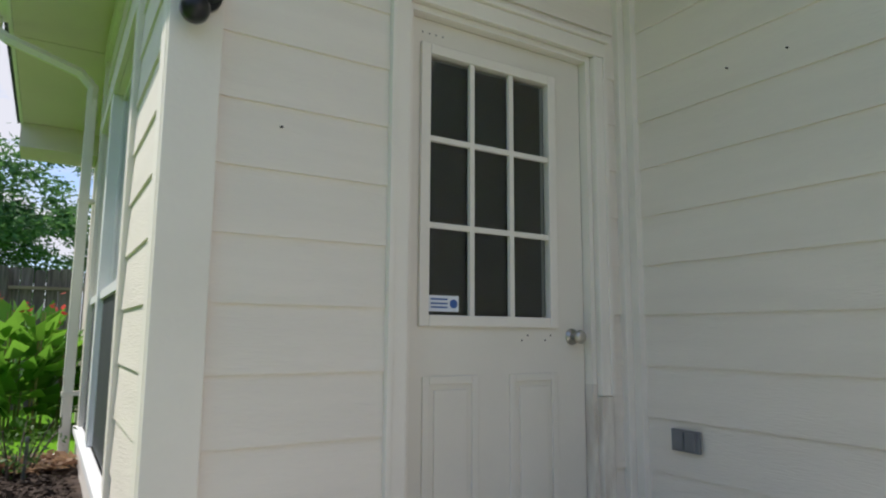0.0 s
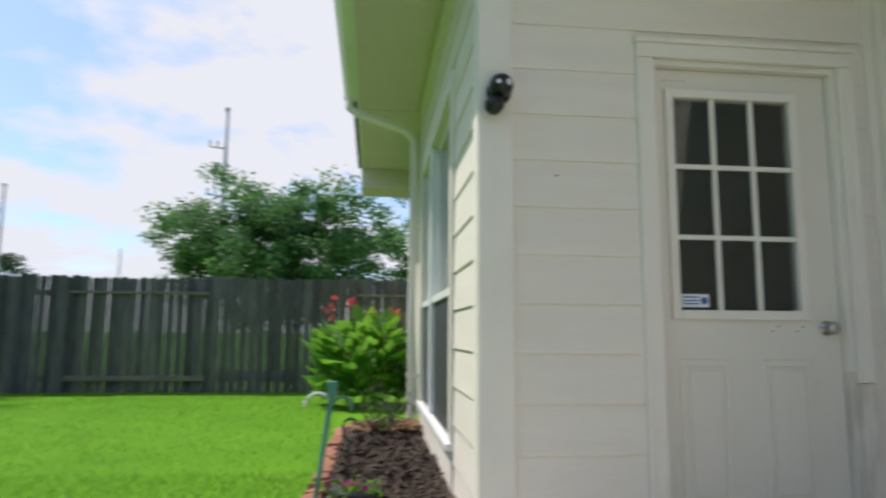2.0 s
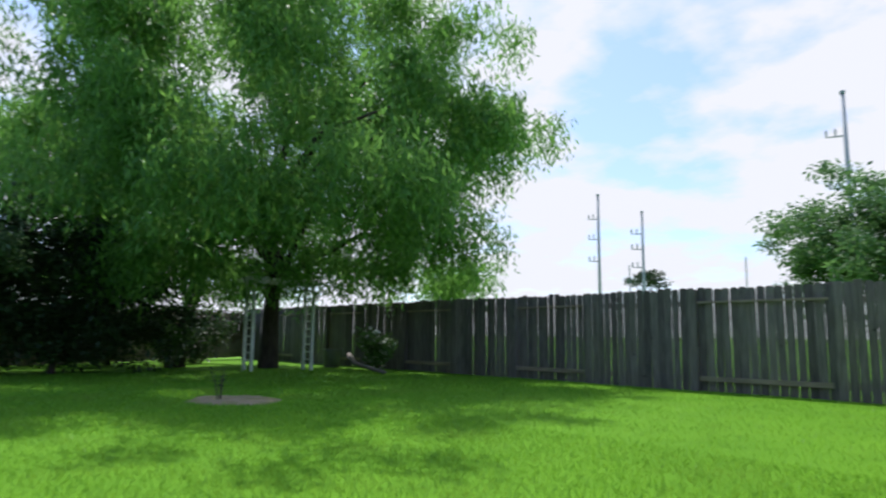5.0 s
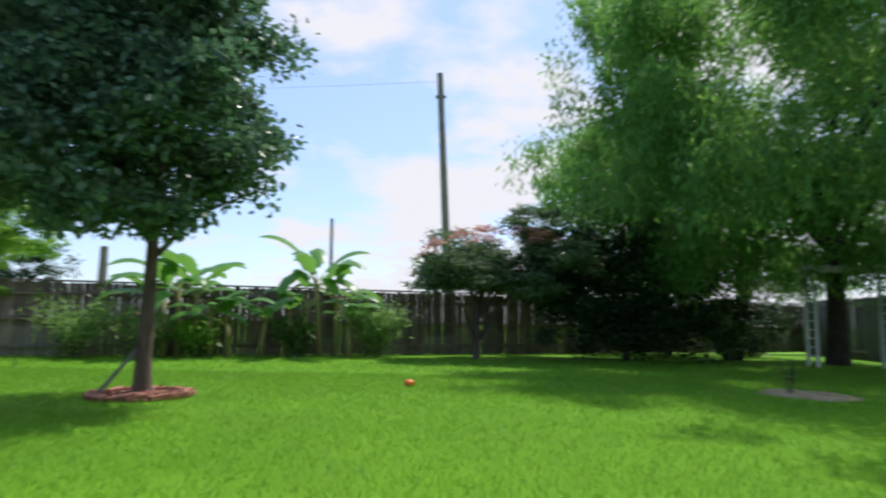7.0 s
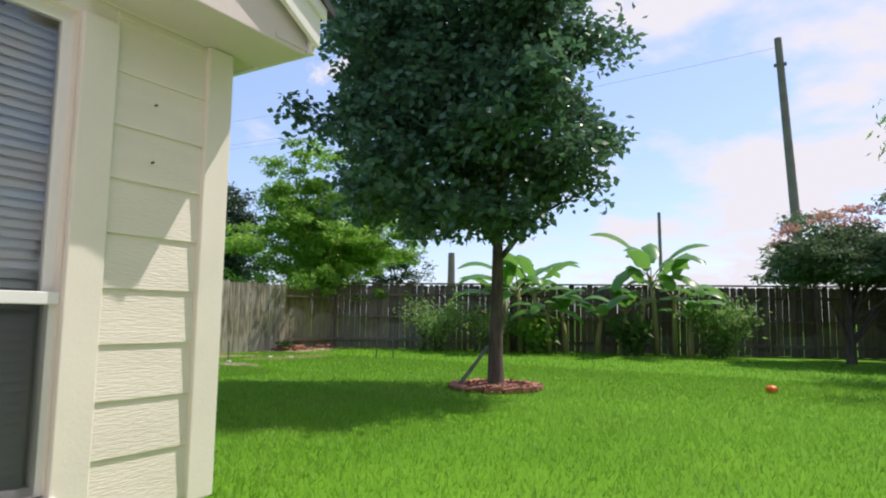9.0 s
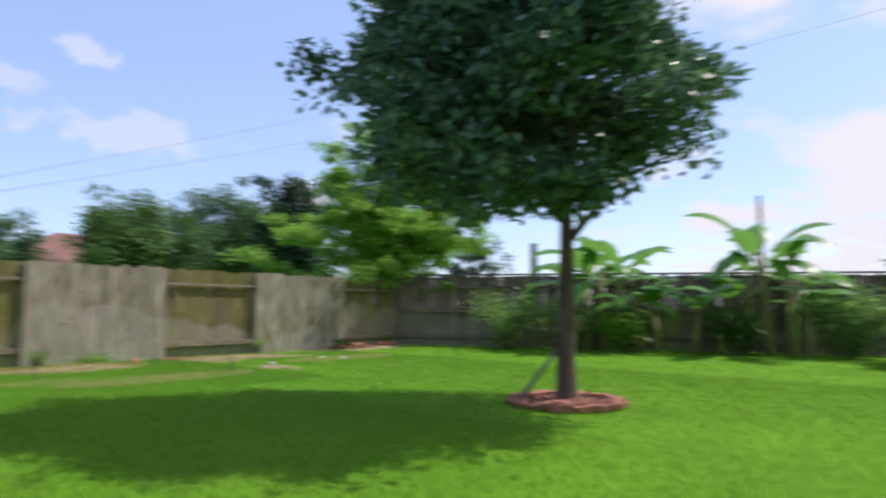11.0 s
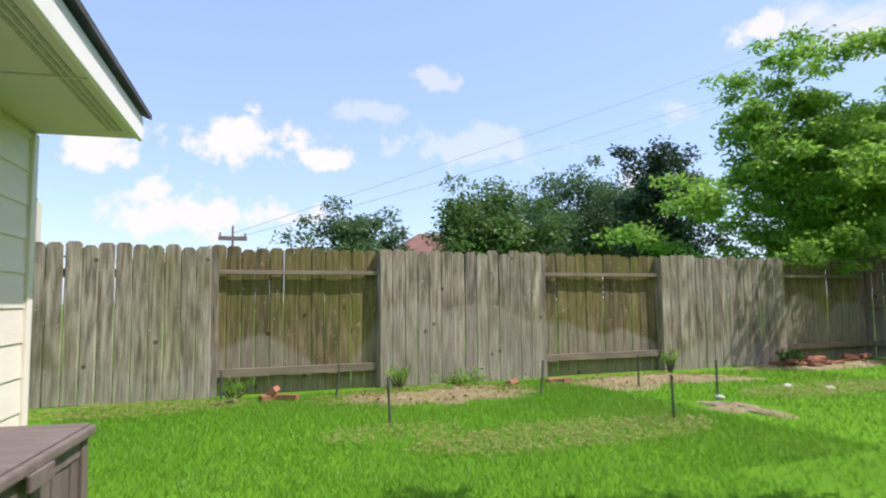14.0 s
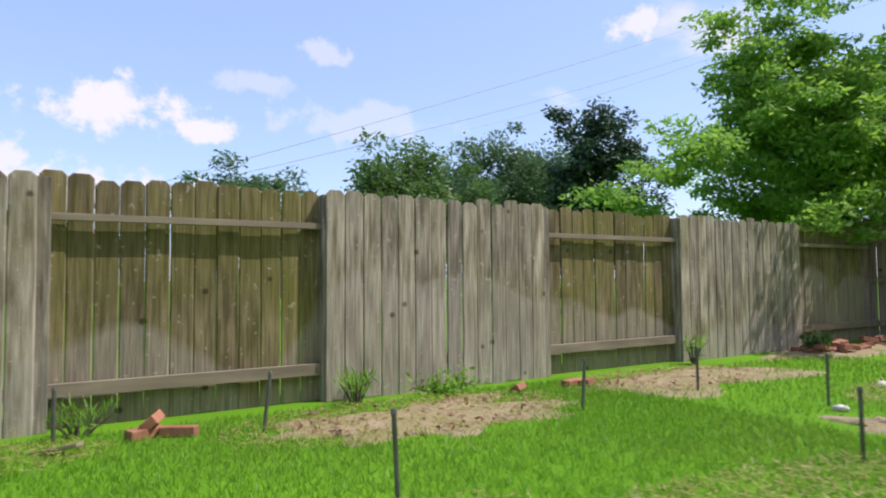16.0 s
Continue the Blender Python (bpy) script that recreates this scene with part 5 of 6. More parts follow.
herb("wall_weed", "long grass tuft by the storage box", -1.05, -7.25, 0.06, 0.14, 60, 0.13, L_BRIGHT, 73, 0.1, up=1.8, stems=6, category="weeds", wide=0.6)
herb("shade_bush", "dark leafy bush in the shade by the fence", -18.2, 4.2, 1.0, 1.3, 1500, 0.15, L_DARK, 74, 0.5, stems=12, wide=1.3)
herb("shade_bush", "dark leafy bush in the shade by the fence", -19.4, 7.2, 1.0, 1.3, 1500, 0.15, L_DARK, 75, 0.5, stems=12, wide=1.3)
# pink blossom over the mimosa's crown
rngm = np.random.default_rng(77)
mx, my = rngm.uniform(-1.1, 1.1, 60), rngm.uniform(-1.0, 0.75, 60)
mc = np.stack([-14.8 + mx * 0.9, -0.7 + my * 1.9, 2.3 + 0.9 * np.sqrt(np.clip(1 - 0.5 * mx * mx - 0.8 * my * my, 0, 1))], 1)
mimosa = [o for o in scene.objects if o.name.startswith("mimosa_tree")][0]
put("blossom", foliage("blossom", mc, np.full(60, 0.24), 34, 0.085, L_PINK, rngm, 0.4), L_PINK, mimosa, "faded pink blossom")


def bananas():
    def plant(x, y, h, leaves, seed):
        r = random.Random(seed)
        t = thing("banana_plant", (x, y, 0), "banana plant with tan stalk and broad arching leaves", "plant", "banana plants by the fence")
        lx, ly = r.uniform(-0.14, 0.14), r.uniform(-0.14, 0.14)
        crown = Vector((x + lx, y + ly, h * 0.56))
        put("stalk", Shape().tube([(x, y, -0.04), (x + lx * 0.3, y + ly * 0.3, h * 0.28), crown], [0.085, 0.07, 0.04], 10), STALK, t, soft=True)
        for k in range(leaves):
            a = 2.4 * k + r.uniform(-0.5, 0.5)
            out = Vector((math.cos(a), math.sin(a), 0))
            side = Vector((-math.sin(a), math.cos(a), 0))
            ln = h * r.uniform(0.42, 0.54)
            steep = r.uniform(0.25, 1.25)           # how upright the leaf leaves the crown
            p, rows, vs = crown - Vector((0, 0, 0.12 * h * (k / leaves))), 14, []
            stem = [p]
            for i in range(rows + 4):
                q = i / (rows + 3)
                ang = steep - 1.5 * q * q
                p = p + (out * math.cos(ang) + Vector((0, 0, math.sin(ang)))) * (ln * 1.3 / (rows + 4))
                if i < 4:
                    stem.append(p)
                    continue
                e = (i - 4) / (rows - 1)
                w = 0.19 * (h / 2.4) ** 0.5 * max(0.03, math.sin(math.pi * min(1, 0.05 + 0.95 * e)) ** 0.55)
                drop = Vector((0, 0, -0.45 * w)) if ang < 0.9 else -out * 0.3 * w
                vs += [p - side * w * r.uniform(0.72, 1.06) + drop, p, p + side * w * r.uniform(0.72, 1.06) + drop]
            leaf = put("leaf", Shape().add(vs, [(3 * i + j, 3 * i + j + 1, 3 * i + j + 4, 3 * i + j + 3) for i in range(rows - 1) for j in range(2)]), L_BANANA, t, soft=True)
            part("leaf_stem", Shape().tube(stem, [0.024, 0.02, 0.017, 0.014, 0.012], 6), STALK, leaf).matrix_parent_inverse = Matrix.Identity(4)

    for k, (x, y, h, n) in enumerate(BANANAS):
        plant(x, y, h, n, 90 + k)


BANANAS = ((-13.8, -8.1, 2.9, 9), (-13.65, -8.4, 2.4, 7), (-13.9, -7.8, 2.6, 8), (-14.0, -7.45, 1.9, 7), (-15.0, -5.15, 3.3, 9), (-15.1, -4.75, 2.5, 7),
           (-14.8, -5.5, 2.4, 6), (-14.7, -5.9, 1.8, 6), (-14.4, -6.4, 1.5, 6), (-14.2, -7.1, 1.5, 6), (-15.0, -4.4, 1.5, 5))
bananas()
herb("banana_undergrowth", "low broad green leaves below the banana plants", -13.9, -7.7, 0.6, 0.75, 420, 0.20, L_BRIGHT, 91, 0.55, stems=14, category="plant")
herb("banana_undergrowth", "dense green leaves below the banana plants", -14.6, -5.6, 0.6, 0.8, 420, 0.20, L_MID, 92, 0.55, stems=12, category="plant")


# ---- bed-side stand, pot, hooks ----
def hook_stand():
    s = thing("shepherd_hook", (-0.34, 2.95, 0), "teal painted metal stand with curled hooks", "garden hook")
    put("pole", Shape().tube([(-0.38, 2.93, -0.03), (-0.30, 2.96, 0.60)], 0.013, 8), GREENMETAL, s)
    put("cap", Shape().box((-0.325, 2.935, 0.58), (-0.275, 2.985, 0.66), 0.008), GREENMETAL, s)
    arc = lambda cx, cz, r, a0, a1: [(cx + r * math.cos(a0 + (a1 - a0) * k / 9), 2.96, cz + r * math.sin(a0 + (a1 - a0) * k / 9)) for k in range(10)]
    put("arm", Shape().tube(arc(-0.37, 0.53, 0.07, 0.4, 3.1), 0.009, 6), BLIND, s, "pale curled arm")
    put("arm", Shape().tube(arc(-0.245, 0.53, 0.05, 2.8, -0.4), 0.008, 6), GREENMETAL, s)
    put("hook", Shape().tube(arc(-0.20, 0.43, 0.04, 0.2, 3.6) + [(-0.235, 2.96, 0.39), (-0.20, 2.96, 0.36), (-0.215, 2.96, 0.30)], 0.007, 6), BLACK, s, "black plastic hook")
    for k in range(3):
        put("wire", Shape().tube([(-0.215 + 0.01 * k, 2.96, 0.30), (-0.23 + 0.015 * k, 2.96, 0.10), (-0.25 + 0.03 * k, 2.97, 0.0)], 0.003, 4), BLACK, s)


hook_stand()


def pot():
    p = thing("flower_pot", (-0.16, 2.95, 0.0), "low black plastic pot with pink petunias", "flower pot")
    put("bowl", Shape().tube([(-0.16, 2.95, 0.0), (-0.16, 2.95, 0.10), (-0.16, 2.95, 0.125), (-0.16, 2.95, 0.12), (-0.16, 2.95, 0.09)], [0.09, 0.13, 0.14, 0.125, 0.12], 24), POT, p, soft=True)
    rng = np.random.default_rng(5)
    n = 150
    pos = np.array([-0.16, 2.95, 0.09]) + rng.normal(size=(n, 3)) * np.array([0.06, 0.06, 0.02])
    v = rng.normal(size=(n, 3)) + np.array([0, 0, 0.9]); v *= 0.06 / np.linalg.norm(v, axis=1, keepdims=True)
    put("leaves", leaf_mesh("leaves", pos, v, np.cross(v, rng.normal(size=(n, 3))) * 0.5, L_BRIGHT), L_BRIGHT, p)
    q = np.array([-0.2, 2.93, 0.15]) + rng.normal(size=(12, 3)) * np.array([0.05, 0.04, 0.008])
    w = rng.normal(size=(12, 3)) * 0.025
    put("flowers", leaf_mesh("flowers", q, w, np.cross(w, rng.normal(size=(12, 3))) * 1.1, L_MAGENTA), L_MAGENTA, p)


pot()


def stakes():
    k = 0
    for x, y, h, lx in ((-2.63, -12.5, 0.29, 0.0), (-3.69, -12.14, 0.33, -0.04), (-3.80, -10.62, 0.36, 0.02), (-5.68, -11.55, 0.33, -0.03), (-6.91, -11.56, 0.33, 0.0), (-5.95, -9.92, 0.34, 0.01),
                        (-7.2, -10.73, 0.34, 0.0), (-9.6, -9.3, 0.38, -0.03), (0.05, 5.0, 0.3, 0.01), (-9.9, -9.1, 0.34, 0.02)):
        st = thing("garden_stake", (x, y, 0), "short dark metal garden stake stuck in the lawn", "stake", "stakes in the yard")
        put("rod", Shape().tube([(x, y, -0.05), (x + lx, y, h)], 0.011, 8), STEEL, st)
        put("tip", Shape().tube([(x + lx, y, h), (x + lx, y, h + 0.022)], [0.015, 0.010], 8), STEEL, st)
        k += 1


stakes()


def loose_bricks():
    rnd = random.Random(14)
    for x, y, z, rz, rx in ((-3.08, -12.36, 0, 20, 0), (-3.14, -12.40, 0.06, 70, 40), (-3.25, -12.3, 0, -30, 5), (-5.78, -12.35, 0, 35, 35), (-6.3, -12.3, 0, 5, 0), (-6.42, -12.26, 0, 30, 10)):
        tagged(brick(x, y, z, rz, rx), "loose red brick on the ground by the fence", "brick", "loose bricks")
    for k in range(26):
        tagged(brick(-9.9 - rnd.random() * 1.9, -12.45 + rnd.uniform(-0.25, 0.3), 0.06 * (k % 3 == 0), rnd.uniform(-40, 40), rnd.uniform(-15, 15), rnd.uniform(-12, 12)), "red brick in the pile by the fence corner", "brick", "brick pile")
    single("scrap_board", Shape().box((-0.16, -0.03, 0), (0.16, 0.03, 0.02), 0.004), RAIL, "short weathered scrap of wood lying on grass", "board").matrix_basis = pose(-2.62, -12.25, 0.01, 8, 12, -35)
    for x, y, r in ((-8.35, -10.9, 0.05), (-7.45, -12.0, 0.035), (-7.1, -10.6, 0.05), (-8.6, -10.6, 0.05)):
        bm = bmesh.new()
        bmesh.ops.create_icosphere(bm, subdivisions=2, radius=r)
        for v in bm.verts:
            v.co *= 1 + 0.35 * noise.noise(v.co * 14 + Vector((x, y, 0)))
            v.co.z *= 0.6
        me = bpy.data.meshes.new("stone"); bm.to_mesh(me); bm.free(); me.materials.append(PEBBLE)
        o = new("stone", me); o.location = (x, y, r * 0.35)
        tagged(o, "pale lump of stone on the lawn", "stone", "stones")


loose_bricks()
patch("dirt_patch", -4.75, -11.95, 1.05, 0.6, 0.002, DIRT, "bare dry dirt with dead grass along the fence", "dirt", 21, 0.9)
patch("dirt_patch", -7.3, -12.1, 1.0, 0.55, 0.006, DIRT, "bare dry dirt along the fence", "dirt", 22, 0.9)
patch("dirt_patch", -10.8, -12.4, 1.4, 0.42, 0.006, DIRT, "bare dirt in the fence corner", "dirt", 23, 0.3)
patch("dirt_patch", -6.85, -10.15, 0.24, 0.36, 0.002, DIRT, "bare worn patch in the lawn", "dirt", 24, 0.9)
crumbs("dry_grass", "yellowed thin grass in the lawn", -4.9, -9.75, 1.25, 0.42, 0.02, 3600, 0.055, L_STRAW, 25, "dry grass", 0.09)
crumbs("dry_grass", "yellowed thin grass at the fence foot", -1.9, -12.2, 1.0, 0.42, 0.02, 2600, 0.055, L_STRAW, 26, "dry grass", 0.09)
crumbs("dry_grass", "yellowed grass in the lawn", -3.7, -10.3, 0.55, 0.3, 0.02, 900, 0.05, L_STRAW, 27, "dry grass", 0.09)
crumbs("dry_grass", "yellowed thin grass in the lawn", -8.6, -10.6, 1.2, 0.4, 0.02, 3000, 0.055, L_STRAW, 28, "dry grass", 0.09)
crumbs("dirt_crumbs", "dead leaves and clods on the dry dirt", -4.75, -11.95, 0.95, 0.5, 0.02, 350, 0.04, L_DRY, 31)
crumbs("dirt_crumbs", "dead leaves and clods on the dry dirt", -7.3, -12.1, 0.9, 0.45, 0.02, 350, 0.04, L_DRY, 32)
crumbs("dry_grass", "straw-coloured dead grass over the bare dirt", -4.6, -12.0, 1.25, 0.55, 0.02, 2600, 0.06, L_STRAW, 35, "dry grass", 0.09)
crumbs("dry_grass", "straw-coloured dead grass over the bare dirt", -7.2, -12.1, 1.2, 0.5, 0.02, 2000, 0.06, L_STRAW, 36, "dry grass", 0.09)
patch("sapling_ring", -7.9, 2.95, 0.75, 0.62, 0.004, DIRT, "bare earth ring round a sapling", "dirt", 33, 0.15)
herb("sapling", "thin dark sapling in a bare ring of earth", -7.9, 2.72, 0.12, 0.45, 60, 0.05, L_DARK, 34, stems=3, category="sapling")


# ---- storage box and hose ----
def deck_box():
    x0, x1, y0, y1, h = -2.235, -1.62, -8.85, -7.62, 0.445
    b = thing("storage_box", ((x0 + x1) / 2, (y0 + y1) / 2, 0), "brown wood-grain resin storage box beside the wall", "storage box")
    put("core", Shape().box((x0 + 0.03, y0 + 0.03, 0.0), (x1 - 0.03, y1 - 0.03, h - 0.01)), RESIN_V, b)
    for x, d in ((x0, 1), (x1, -1)):
        for y, dy in ((y0, 1), (y1, -1)):
            put("corner_post", Shape().prism([(x - 0.006 * d, y, 0.0), (x + 0.082 * d, y, 0.0), (x + 0.092 * d, y, h), (x, y, h)], (0, 0.07 * dy, 0)), RESIN_V, b)
    put("top_rail", Shape().box((x0 + 0.09, y1 - 0.028, h - 0.07), (x1 - 0.09, y1 - 0.006, h), 0.005), RESIN, b)
    put("top_rail", Shape().box((x0 + 0.006, y0 + 0.06, h - 0.07), (x0 + 0.028, y1 - 0.06, h), 0.005), RESIN, b)
    n = 6
    w = (x1 - x0 - 0.18) / n
    for k in range(n):
        put("panel_board", Shape().box((x0 + 0.09 + k * w + 0.003, y1 - 0.03, 0.012), (x0 + 0.09 + (k + 1) * w - 0.003, y1 - 0.014 - 0.004 * (k % 2), h - 0.072), 0.004), RESIN_V, b)
    # raised arch round the two middle boards, under the top rail
    cx, hw, top = (x0 + x1) / 2, w + 0.012, h - 0.055
    arch = [(cx - hw, top - 0.05), (cx - hw, top - 0.012), (cx - hw + 0.014, top), (cx + hw - 0.014, top), (cx + hw, top - 0.012), (cx + hw, top - 0.05)]
    put("arch_moulding", Shape().tube([(q, y1 - 0.008, z) for q, z in arch], 0.006, 6), RESIN, b)
    n = 12
    w = (y1 - y0 - 0.12) / n
    for k in range(n):
        put("panel_board", Shape().box((x0 + 0.012 + 0.004 * (k % 2), y0 + 0.06 + k * w + 0.003, 0.012), (x0 + 0.03, y0 + 0.06 + (k + 1) * w - 0.003, h - 0.072), 0.004), RESIN_V, b)
    lid = put("lid", Shape().box((x0 - 0.025, y0 - 0.02, h + 0.002), (x1 + 0.008, y1 + 0.03, h + 0.04), 0.010).box((x0 - 0.005, y0, h + 0.04), (x1 - 0.01, y1 + 0.01, h + 0.05), 0.005), RESIN, b, "faded brown lid")
    part("handle", Shape().box((x0 - 0.034, -8.4, h - 0.05), (x0 - 0.02, -8.2, h + 0.006), 0.005), RESIN, lid)
    part("latch", Shape().box(((x0 + x1) / 2 - 0.06, y1 - 0.008, h - 0.055), ((x0 + x1) / 2 + 0.06, y1 + 0.008, h + 0.006), 0.005), RESIN, lid)
    b.matrix_basis = WING_PIVOT @ Matrix.Rotation(radians(-9.2), 4, "Z") @ WING_PIVOT.inverted() @ b.matrix_basis


deck_box()
hose_pts = [(-1.40 - 0.13 * q ** 0.7, -7.42 - 0.05 * math.sin(3 * q), 0.60 * (1 - q) ** 0.75 + 0.012) for q in [k / 14 for k in range(15)]]
hose_pts += [(-1.53 + 0.05 * math.sin(k), -7.45 + 0.09 * k, 0.012) for k in range(1, 9)]
wing_turn(single("garden_hose", Shape().tube(hose_pts, 0.011, 8), HOSE, "green garden hose hanging down the wall to the grass", "hose", soft=True))
wing_turn(single("hose_bib", Shape().tube([(-1.375, -7.42, 0.64), (-1.43, -7.42, 0.64), (-1.44, -7.42, 0.60)], 0.014, 8), CHROME, "small brass tap on the pale siding", "tap"))


# ---- arbor, log, bin, toys ----
def arbor():
    a = thing("garden_arbor", (-14.7, 7.3, ground_z(0, 7)), "white painted wooden arbor with lattice sides", "arbor")
    for y in (6.45, 8.15):
        for x in (-14.75, -14.35):
            put("post", Shape().box((x - 0.035, y - 0.035, -0.08), (x + 0.035, y + 0.035, 2.15), 0.005), WHITEWOOD, a)
        for k in range(10):
            put("rung", Shape().box((-14.71, y - 0.012, 0.2 + 0.2 * k), (-14.39, y + 0.012, 0.24 + 0.2 * k), 0.003), WHITEWOOD, a)
    for x in (-14.75, -14.35):
        put("beam", Shape().box((x - 0.02, 6.2, 2.152), (x + 0.02, 8.4, 2.25), 0.004), WHITEWOOD, a)
    for k in range(6):
        put("cross_slat", Shape().box((-14.95, 6.35 + 0.36 * k, 2.252), (-14.15, 6.39 + 0.36 * k, 2.31), 0.003), WHITEWOOD, a)


arbor()
single("fallen_log", Shape().tube([(-15.2, 9.95, 0.30), (-13.7, 9.1, 0.12), (-12.0, 8.75, -0.02)], [0.07, 0.06, 0.045], 10), POLEM, "bare pale fallen log under the willow", "log", soft=True)


def bin_():
    b = thing("grey_tub", (-15.7, 9.7, -0.07), "grey plastic tub by the fence", "tub")
    put("body", Shape().tube([(-15.7, 9.7, -0.07), (-15.7, 9.7, 0.42), (-15.7, 9.7, 0.46), (-15.7, 9.7, 0.46), (-15.7, 9.7, 0.1)], [0.22, 0.27, 0.29, 0.26, 0.2], 20), GREYBIN, b, soft=True)


bin_()


def orange_toy():
    bm = bmesh.new()
    bmesh.ops.create_icosphere(bm, subdivisions=3, radius=0.065)
    for v in bm.verts:
        v.co.z *= 0.75
        v.co *= 1 + 0.12 * math.sin(6 * math.atan2(v.co.y, v.co.x))
    me = bpy.data.meshes.new("toy"); bm.to_mesh(me); bm.free(); me.materials.append(ORANGE)
    o = smooth(new("orange_toy", me))
    o.location = (-8.1, -2.25, 0.045)
    tagged(o, "small bright orange plastic toy on the lawn", "toy")


orange_toy()


# ---- distance: poles, wires, roofs ----
def utility_pole(x, y, top, r, lean, label, arms=(), mat=None):
    p = thing("utility_pole", (x, y, 0), label, "utility pole", "poles beyond the fences")
    put("pole", Shape().tube([(x, y, -0.1), (x + lean[0], y + lean[1], top)], [r, r * 0.7], 10), mat or POLEM, p)
    for z, w, d in arms:
        q = z / top
        cx, cy = x + lean[0] * q, y + lean[1] * q
        arm = put("cross_arm", Shape().box((cx - w * d[0] - 0.1, cy - w * d[1] - 0.1, z - 0.12), (cx + w * d[0] + 0.1, cy + w * d[1] + 0.1, z + 0.12)), mat or POLEM, p)
        for s in (-1, 1):
            part("insulator", Shape().tube([(cx + s * w * d[0], cy + s * w * d[1], z), (cx + s * w * d[0], cy + s * w * d[1], z + 0.12 * max(1, w * 4))], 0.03 + 0.04 * w, 6), mat or POLEM, arm)


def tower(x, y, top, r, label, levels):
    """A tall steel line mast with upswept bracket arms on one side."""
    t = thing("transmission_mast", (x, y, 0), label, "mast", "masts beyond the fence")
    put("shaft", Shape().tube([(x, y, -0.2), (x, y, top * 0.5), (x, y, top)], [r * 1.2, r, r * 0.8], 10), LATTICEM, t, soft=True)
    put("top_cap", Shape().tube([(x, y, top), (x, y, top + 0.25)], [r * 1.15, r * 1.0], 10), LATTICEM, t)
    for q in levels:
        z = top * q
        arm = put("arm", Shape().tube([(x, y, z), (x - 0.7, y, z + 0.02), (x - 1.5, y, z + 0.12)], [0.09, 0.07, 0.05], 6), LATTICEM, t)
        for k in range(2):
            dx = 0.75 + 0.7 * k
            part("insulator", Shape().tube([(x - dx, y, z + 0.05), (x - dx, y, z + 0.5), (x - dx, y, z + 0.75)], [0.05, 0.1, 0.05], 6), LATTICEM, arm)


utility_pole(-60, -3.45, 25.3, 0.42, (0, -1.25), "tall dark leaning wooden utility pole", ((22.9, 0.4, (0, 1)),))
utility_pole(-90, -21.5, 15.6, 0.3, (0, -0.2), "thin grey pole far beyond the fence")
utility_pole(-60, -37.4, 7.8, 0.5, (0, 0), "short thick pole behind the fence")
utility_pole(-17.2, -2.4, 2.25, 0.09, (0, 0), "short post behind the fence")
utility_pole(-4.55, -45, 5.45, 0.09, (0, 0), "far utility pole with a cross arm", ((4.7, 0.7, (1, 0)),))
tower(-14.2, 60, 21.8, 0.2, "tall pale grey steel line mast with bracket arms", (0.62, 0.83))
tower(-45.1, 70, 19.1, 0.19, "pale grey steel line mast beyond the fence", (0.55, 0.7, 0.84))
tower(-38.9, 70, 16.0, 0.17, "pale grey steel line mast beyond the fence", (0.58, 0.72, 0.84))
for x, y, h in ((-40.8, 70, 9.7), (-26.8, 70, 9.6)):
    utility_pole(x, y, h, 0.09, (0, 0), "thin grey far pole beyond the fence", mat=LATTICEM)


def wire(a, b, sag, label="thin black overhead cable"):
    a, b = Vector(a), Vector(b)
    pts = [a.lerp(b, k / 16) - Vector((0, 0, sag * 4 * (k / 16) * (1 - k / 16))) for k in range(17)]
    single("overhead_cable", Shape().tube(pts, 0.013, 4), POLEM, label, "cable", "overhead cables")


wire((-84, -60, 37.8), (-4.55, -45, 5.0), 0.4)
wire((-86, -60, 34.8), (-4.6, -45, 4.7), 0.9)
wire((-60, -4.6, 24.5), (-90, -140, 38), 2.0)


def neighbour(x, y, w, d, eave, ridge, label, roof, wallm):
    h = thing("neighbour_house", (x, y, 0), label, "house", "houses beyond the fence")
    put("wall", Shape().box((x - w / 2, y - d / 2, 0), (x + w / 2, y + d / 2, eave)), wallm, h)
    put("roof", Shape().add([(x - w / 2 - .4, y - d / 2 - .4, eave), (x + w / 2 + .4, y - d / 2 - .4, eave), (x + w / 2 + .4, y + d / 2 + .4, eave), (x - w / 2 - .4, y + d / 2 + .4, eave),
                             (x - w * 0.12, y, ridge), (x + w * 0.12, y, ridge)], [(0, 1, 5, 4), (2, 3, 4, 5), (1, 2, 5), (3, 0, 4), (0, 3, 2, 1)]), roof, h)
    return h


neighbour(-2.0, -42, 5.2, 5, 2.9, 3.65, "far house with a brown-red hipped roof", ROOFRED, BRICKWALL)
neighbour(-16.0, -42, 7.5, 6, 2.9, 5.0, "far house with a brown hipped roof", ROOFRED, BRICKWALL)
house_c = neighbour(6.2, -30, 7.5, 7, 2.75, 3.9, "neighbour house with a tall siding chimney", SHINGLE, SIDINGN)
ch = put("chimney", Shape().box((2.36, -30.4, 2.0), (2.86, -29.8, 4.32), 0.02), SIDINGN, house_c, "pale siding chimney")
put("chimney_cap", Shape().tube([(2.6, -30.1, 4.32), (2.6, -30.1, 4.45)], [0.16, 0.16], 12), STEEL, house_c)
for x, y, z, r in ((-3.2, -35, 3.5, 0.55), (-5.2, -35, 3.42, 0.5), (-4.4, -35, 3.15, 0.45)):
    tree("cypress_tree", (x, y, 0), "small clipped conical evergreen beyond the fence", 1.2, 0.08, (x, y, z - 1.0), (r, r, 1.0), 40, 60, 0.12, L_MID, BARK_D, int(-x * 10), clump=0.2, limbs=3, shell=0.2, ragged=0.05, egg=0.75)


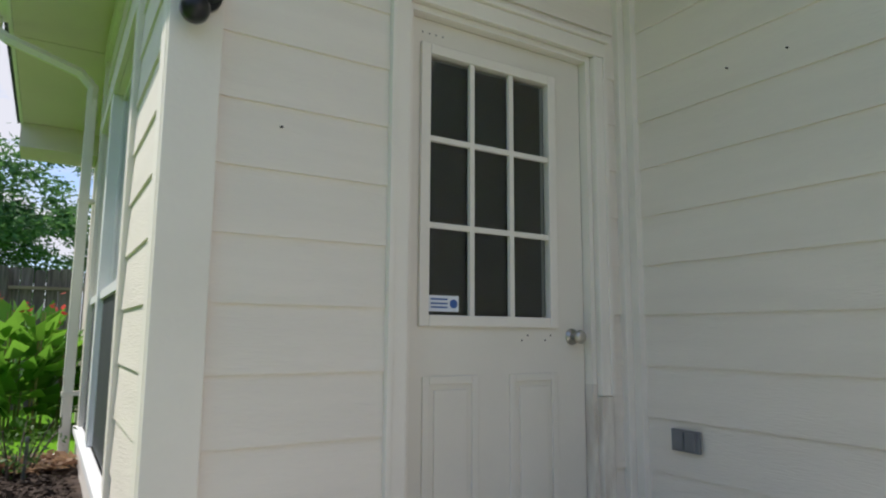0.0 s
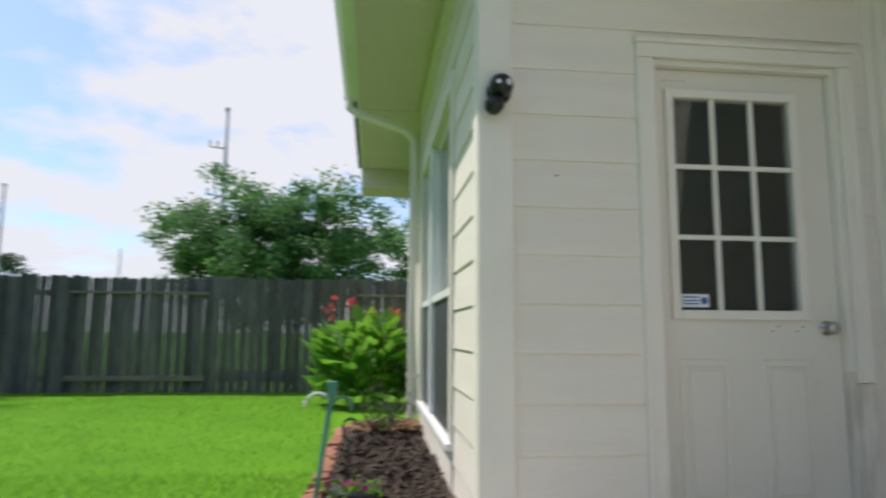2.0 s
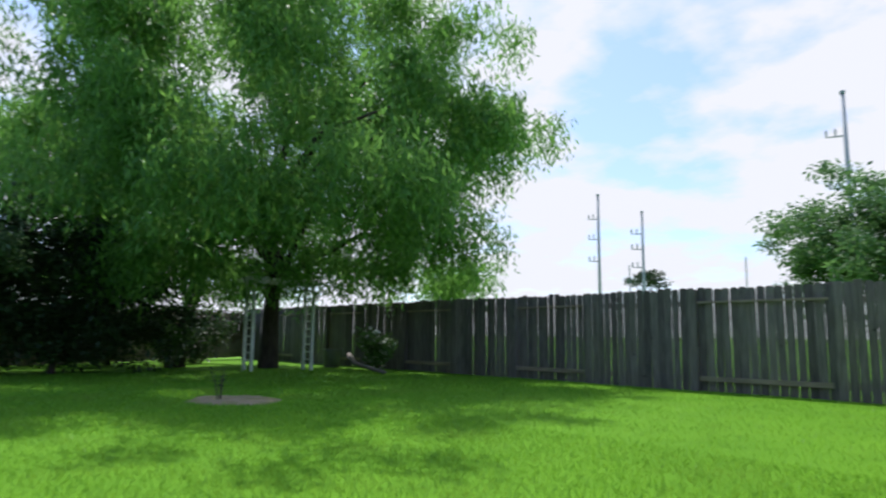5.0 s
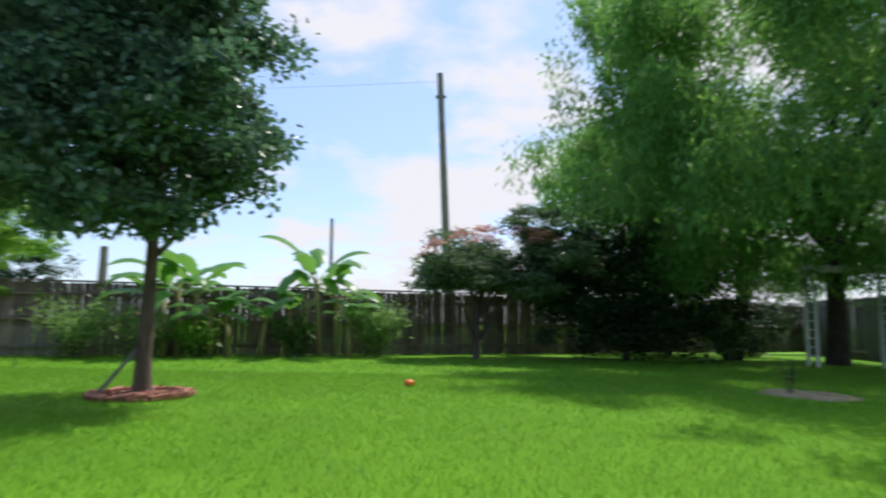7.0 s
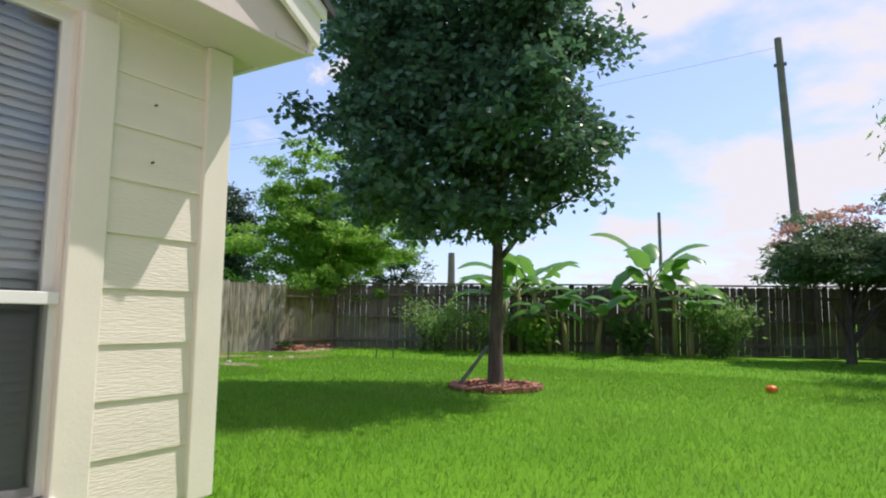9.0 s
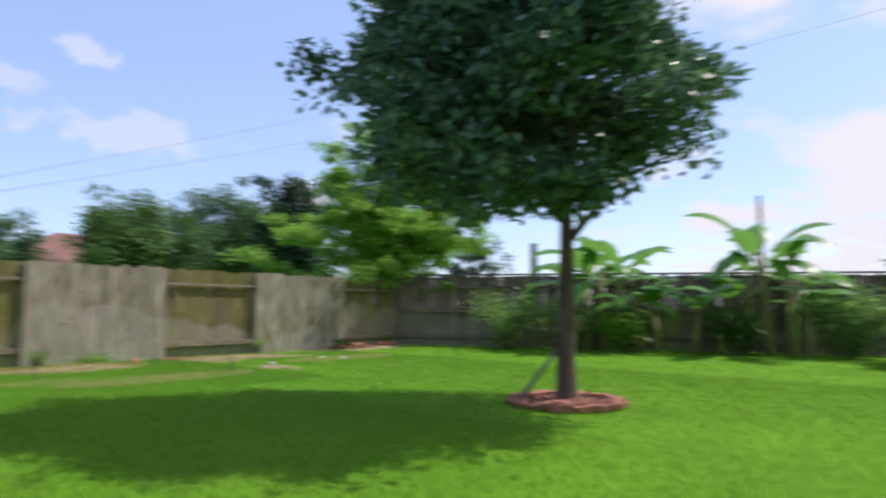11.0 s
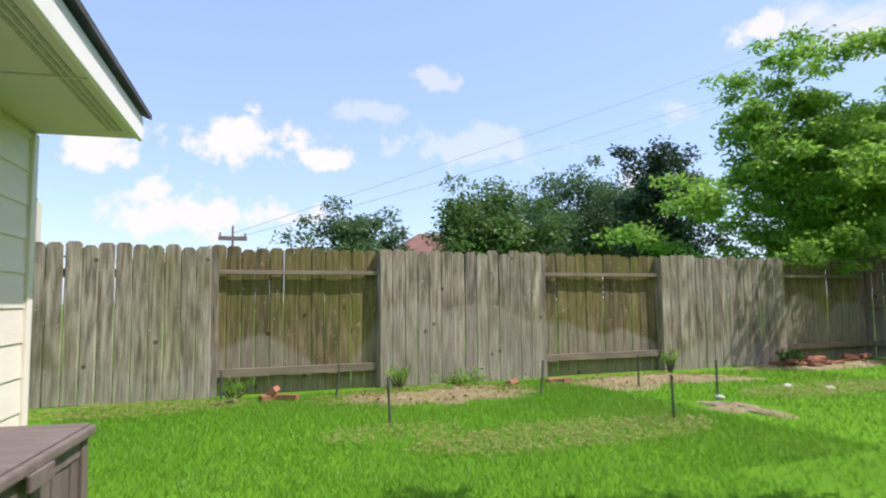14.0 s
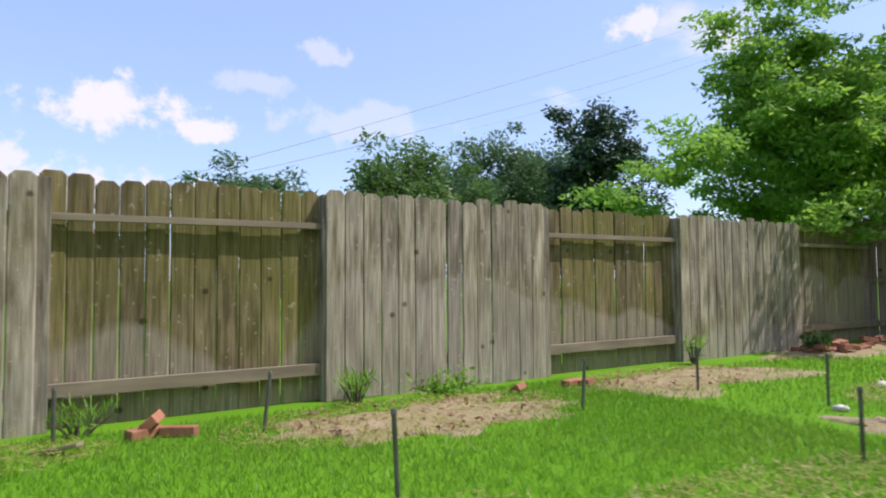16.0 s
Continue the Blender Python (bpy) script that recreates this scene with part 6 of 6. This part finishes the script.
# ---- grass blades ----
def grass():
    """Short mown blades, thickest where the walk passes near."""
    rng = np.random.default_rng(99)
    parts = []
    for x0, x1, y0, y1, dens, hgt in ((-6.5, -1.3, -12.6, -8.6, 3600, 0.040), (-5.2, -0.9, -8.6, -4.0, 2400, 0.042), (-1.4, -0.45, -3.8, 4.0, 1800, 0.04), (-5.2, -1.4, -4.0, 4.0, 1500, 0.042), (-10, -5.2, -12.4, 4.0, 900, 0.045),
                                      (-10, -0.45, 4.0, 10.4, 420, 0.05), (-15, -10, -12, 9.8, 160, 0.055)):
        n = int((x1 - x0) * (y1 - y0) * dens)
        p = np.stack([rng.uniform(x0, x1, n), rng.uniform(y0, y1, n)], 1)
        parts.append(np.concatenate([p, np.full((n, 1), hgt)], 1))
    p = np.concatenate(parts)
    keep = np.ones(len(p), bool)
    for cx, cy, rx, ry, part_ in ((-6.44, -5.1, 0.52, 0.52, 1.0), (-4.75, -11.95, 1.0, 0.58, 0.6), (-7.3, -12.1, 0.95, 0.5, 0.6), (-10.8, -12.4, 1.3, 0.4, 0.9), (-6.85, -10.15, 0.33, 0.5, 0.8),
                                  (-4.9, -9.75, 1.2, 0.4, 0.4), (-1.9, -12.2, 1.0, 0.42, 0.4), (-3.7, -10.3, 0.5, 0.3, 0.4), (-8.6, -10.6, 1.2, 0.4, 0.4), (-7.9, 2.95, 0.7, 0.6, 0.95)):
        inside = ((p[:, 0] - cx) / rx) ** 2 + ((p[:, 1] - cy) / ry) ** 2 < 1
        keep &= ~(inside & (rng.random(len(p)) < part_))
    keep &= ~((p[:, 0] > -1.72) & (p[:, 1] < -7.45) & (p[:, 1] > -8.9))
    p = p[keep]
    n = len(p)
    gz = -0.08 * np.clip((p[:, 1] - 3.0) / 7.0, 0, 1)
    a = rng.random(n) * 2 * np.pi
    h = p[:, 2] * rng.uniform(0.5, 1.25, n)
    wd_ = rng.uniform(0.0022, 0.0045, n) * (1 + np.clip(-p[:, 0] - 5, 0, 6) * 0.25)
    v = np.empty((n, 3, 3), np.float32)
    v[:, 0] = np.stack([p[:, 0] - wd_ * np.cos(a), p[:, 1] - wd_ * np.sin(a), gz - 0.003], 1)
    v[:, 1] = np.stack([p[:, 0] + wd_ * np.cos(a), p[:, 1] + wd_ * np.sin(a), gz - 0.003], 1)
    lean = rng.normal(size=(n, 2)) * 0.45
    v[:, 2] = np.stack([p[:, 0] + lean[:, 0] * h, p[:, 1] + lean[:, 1] * h, gz + h], 1)
    me = bpy.data.meshes.new("grass")
    me.vertices.add(3 * n); me.loops.add(3 * n); me.polygons.add(n)
    me.vertices.foreach_set("co", v.ravel())
    me.loops.foreach_set("vertex_index", np.arange(3 * n, dtype=np.int32))
    me.polygons.foreach_set("loop_start", np.arange(0, 3 * n, 3, dtype=np.int32))
    me.polygons.foreach_set("loop_total", np.full(n, 3, np.int32))
    me.materials.append(L_GRASS)
    me.update(calc_edges=True)
    tagged(new("grass", me), "short bright green mown grass blades", "grass", kind="stuff")


grass()
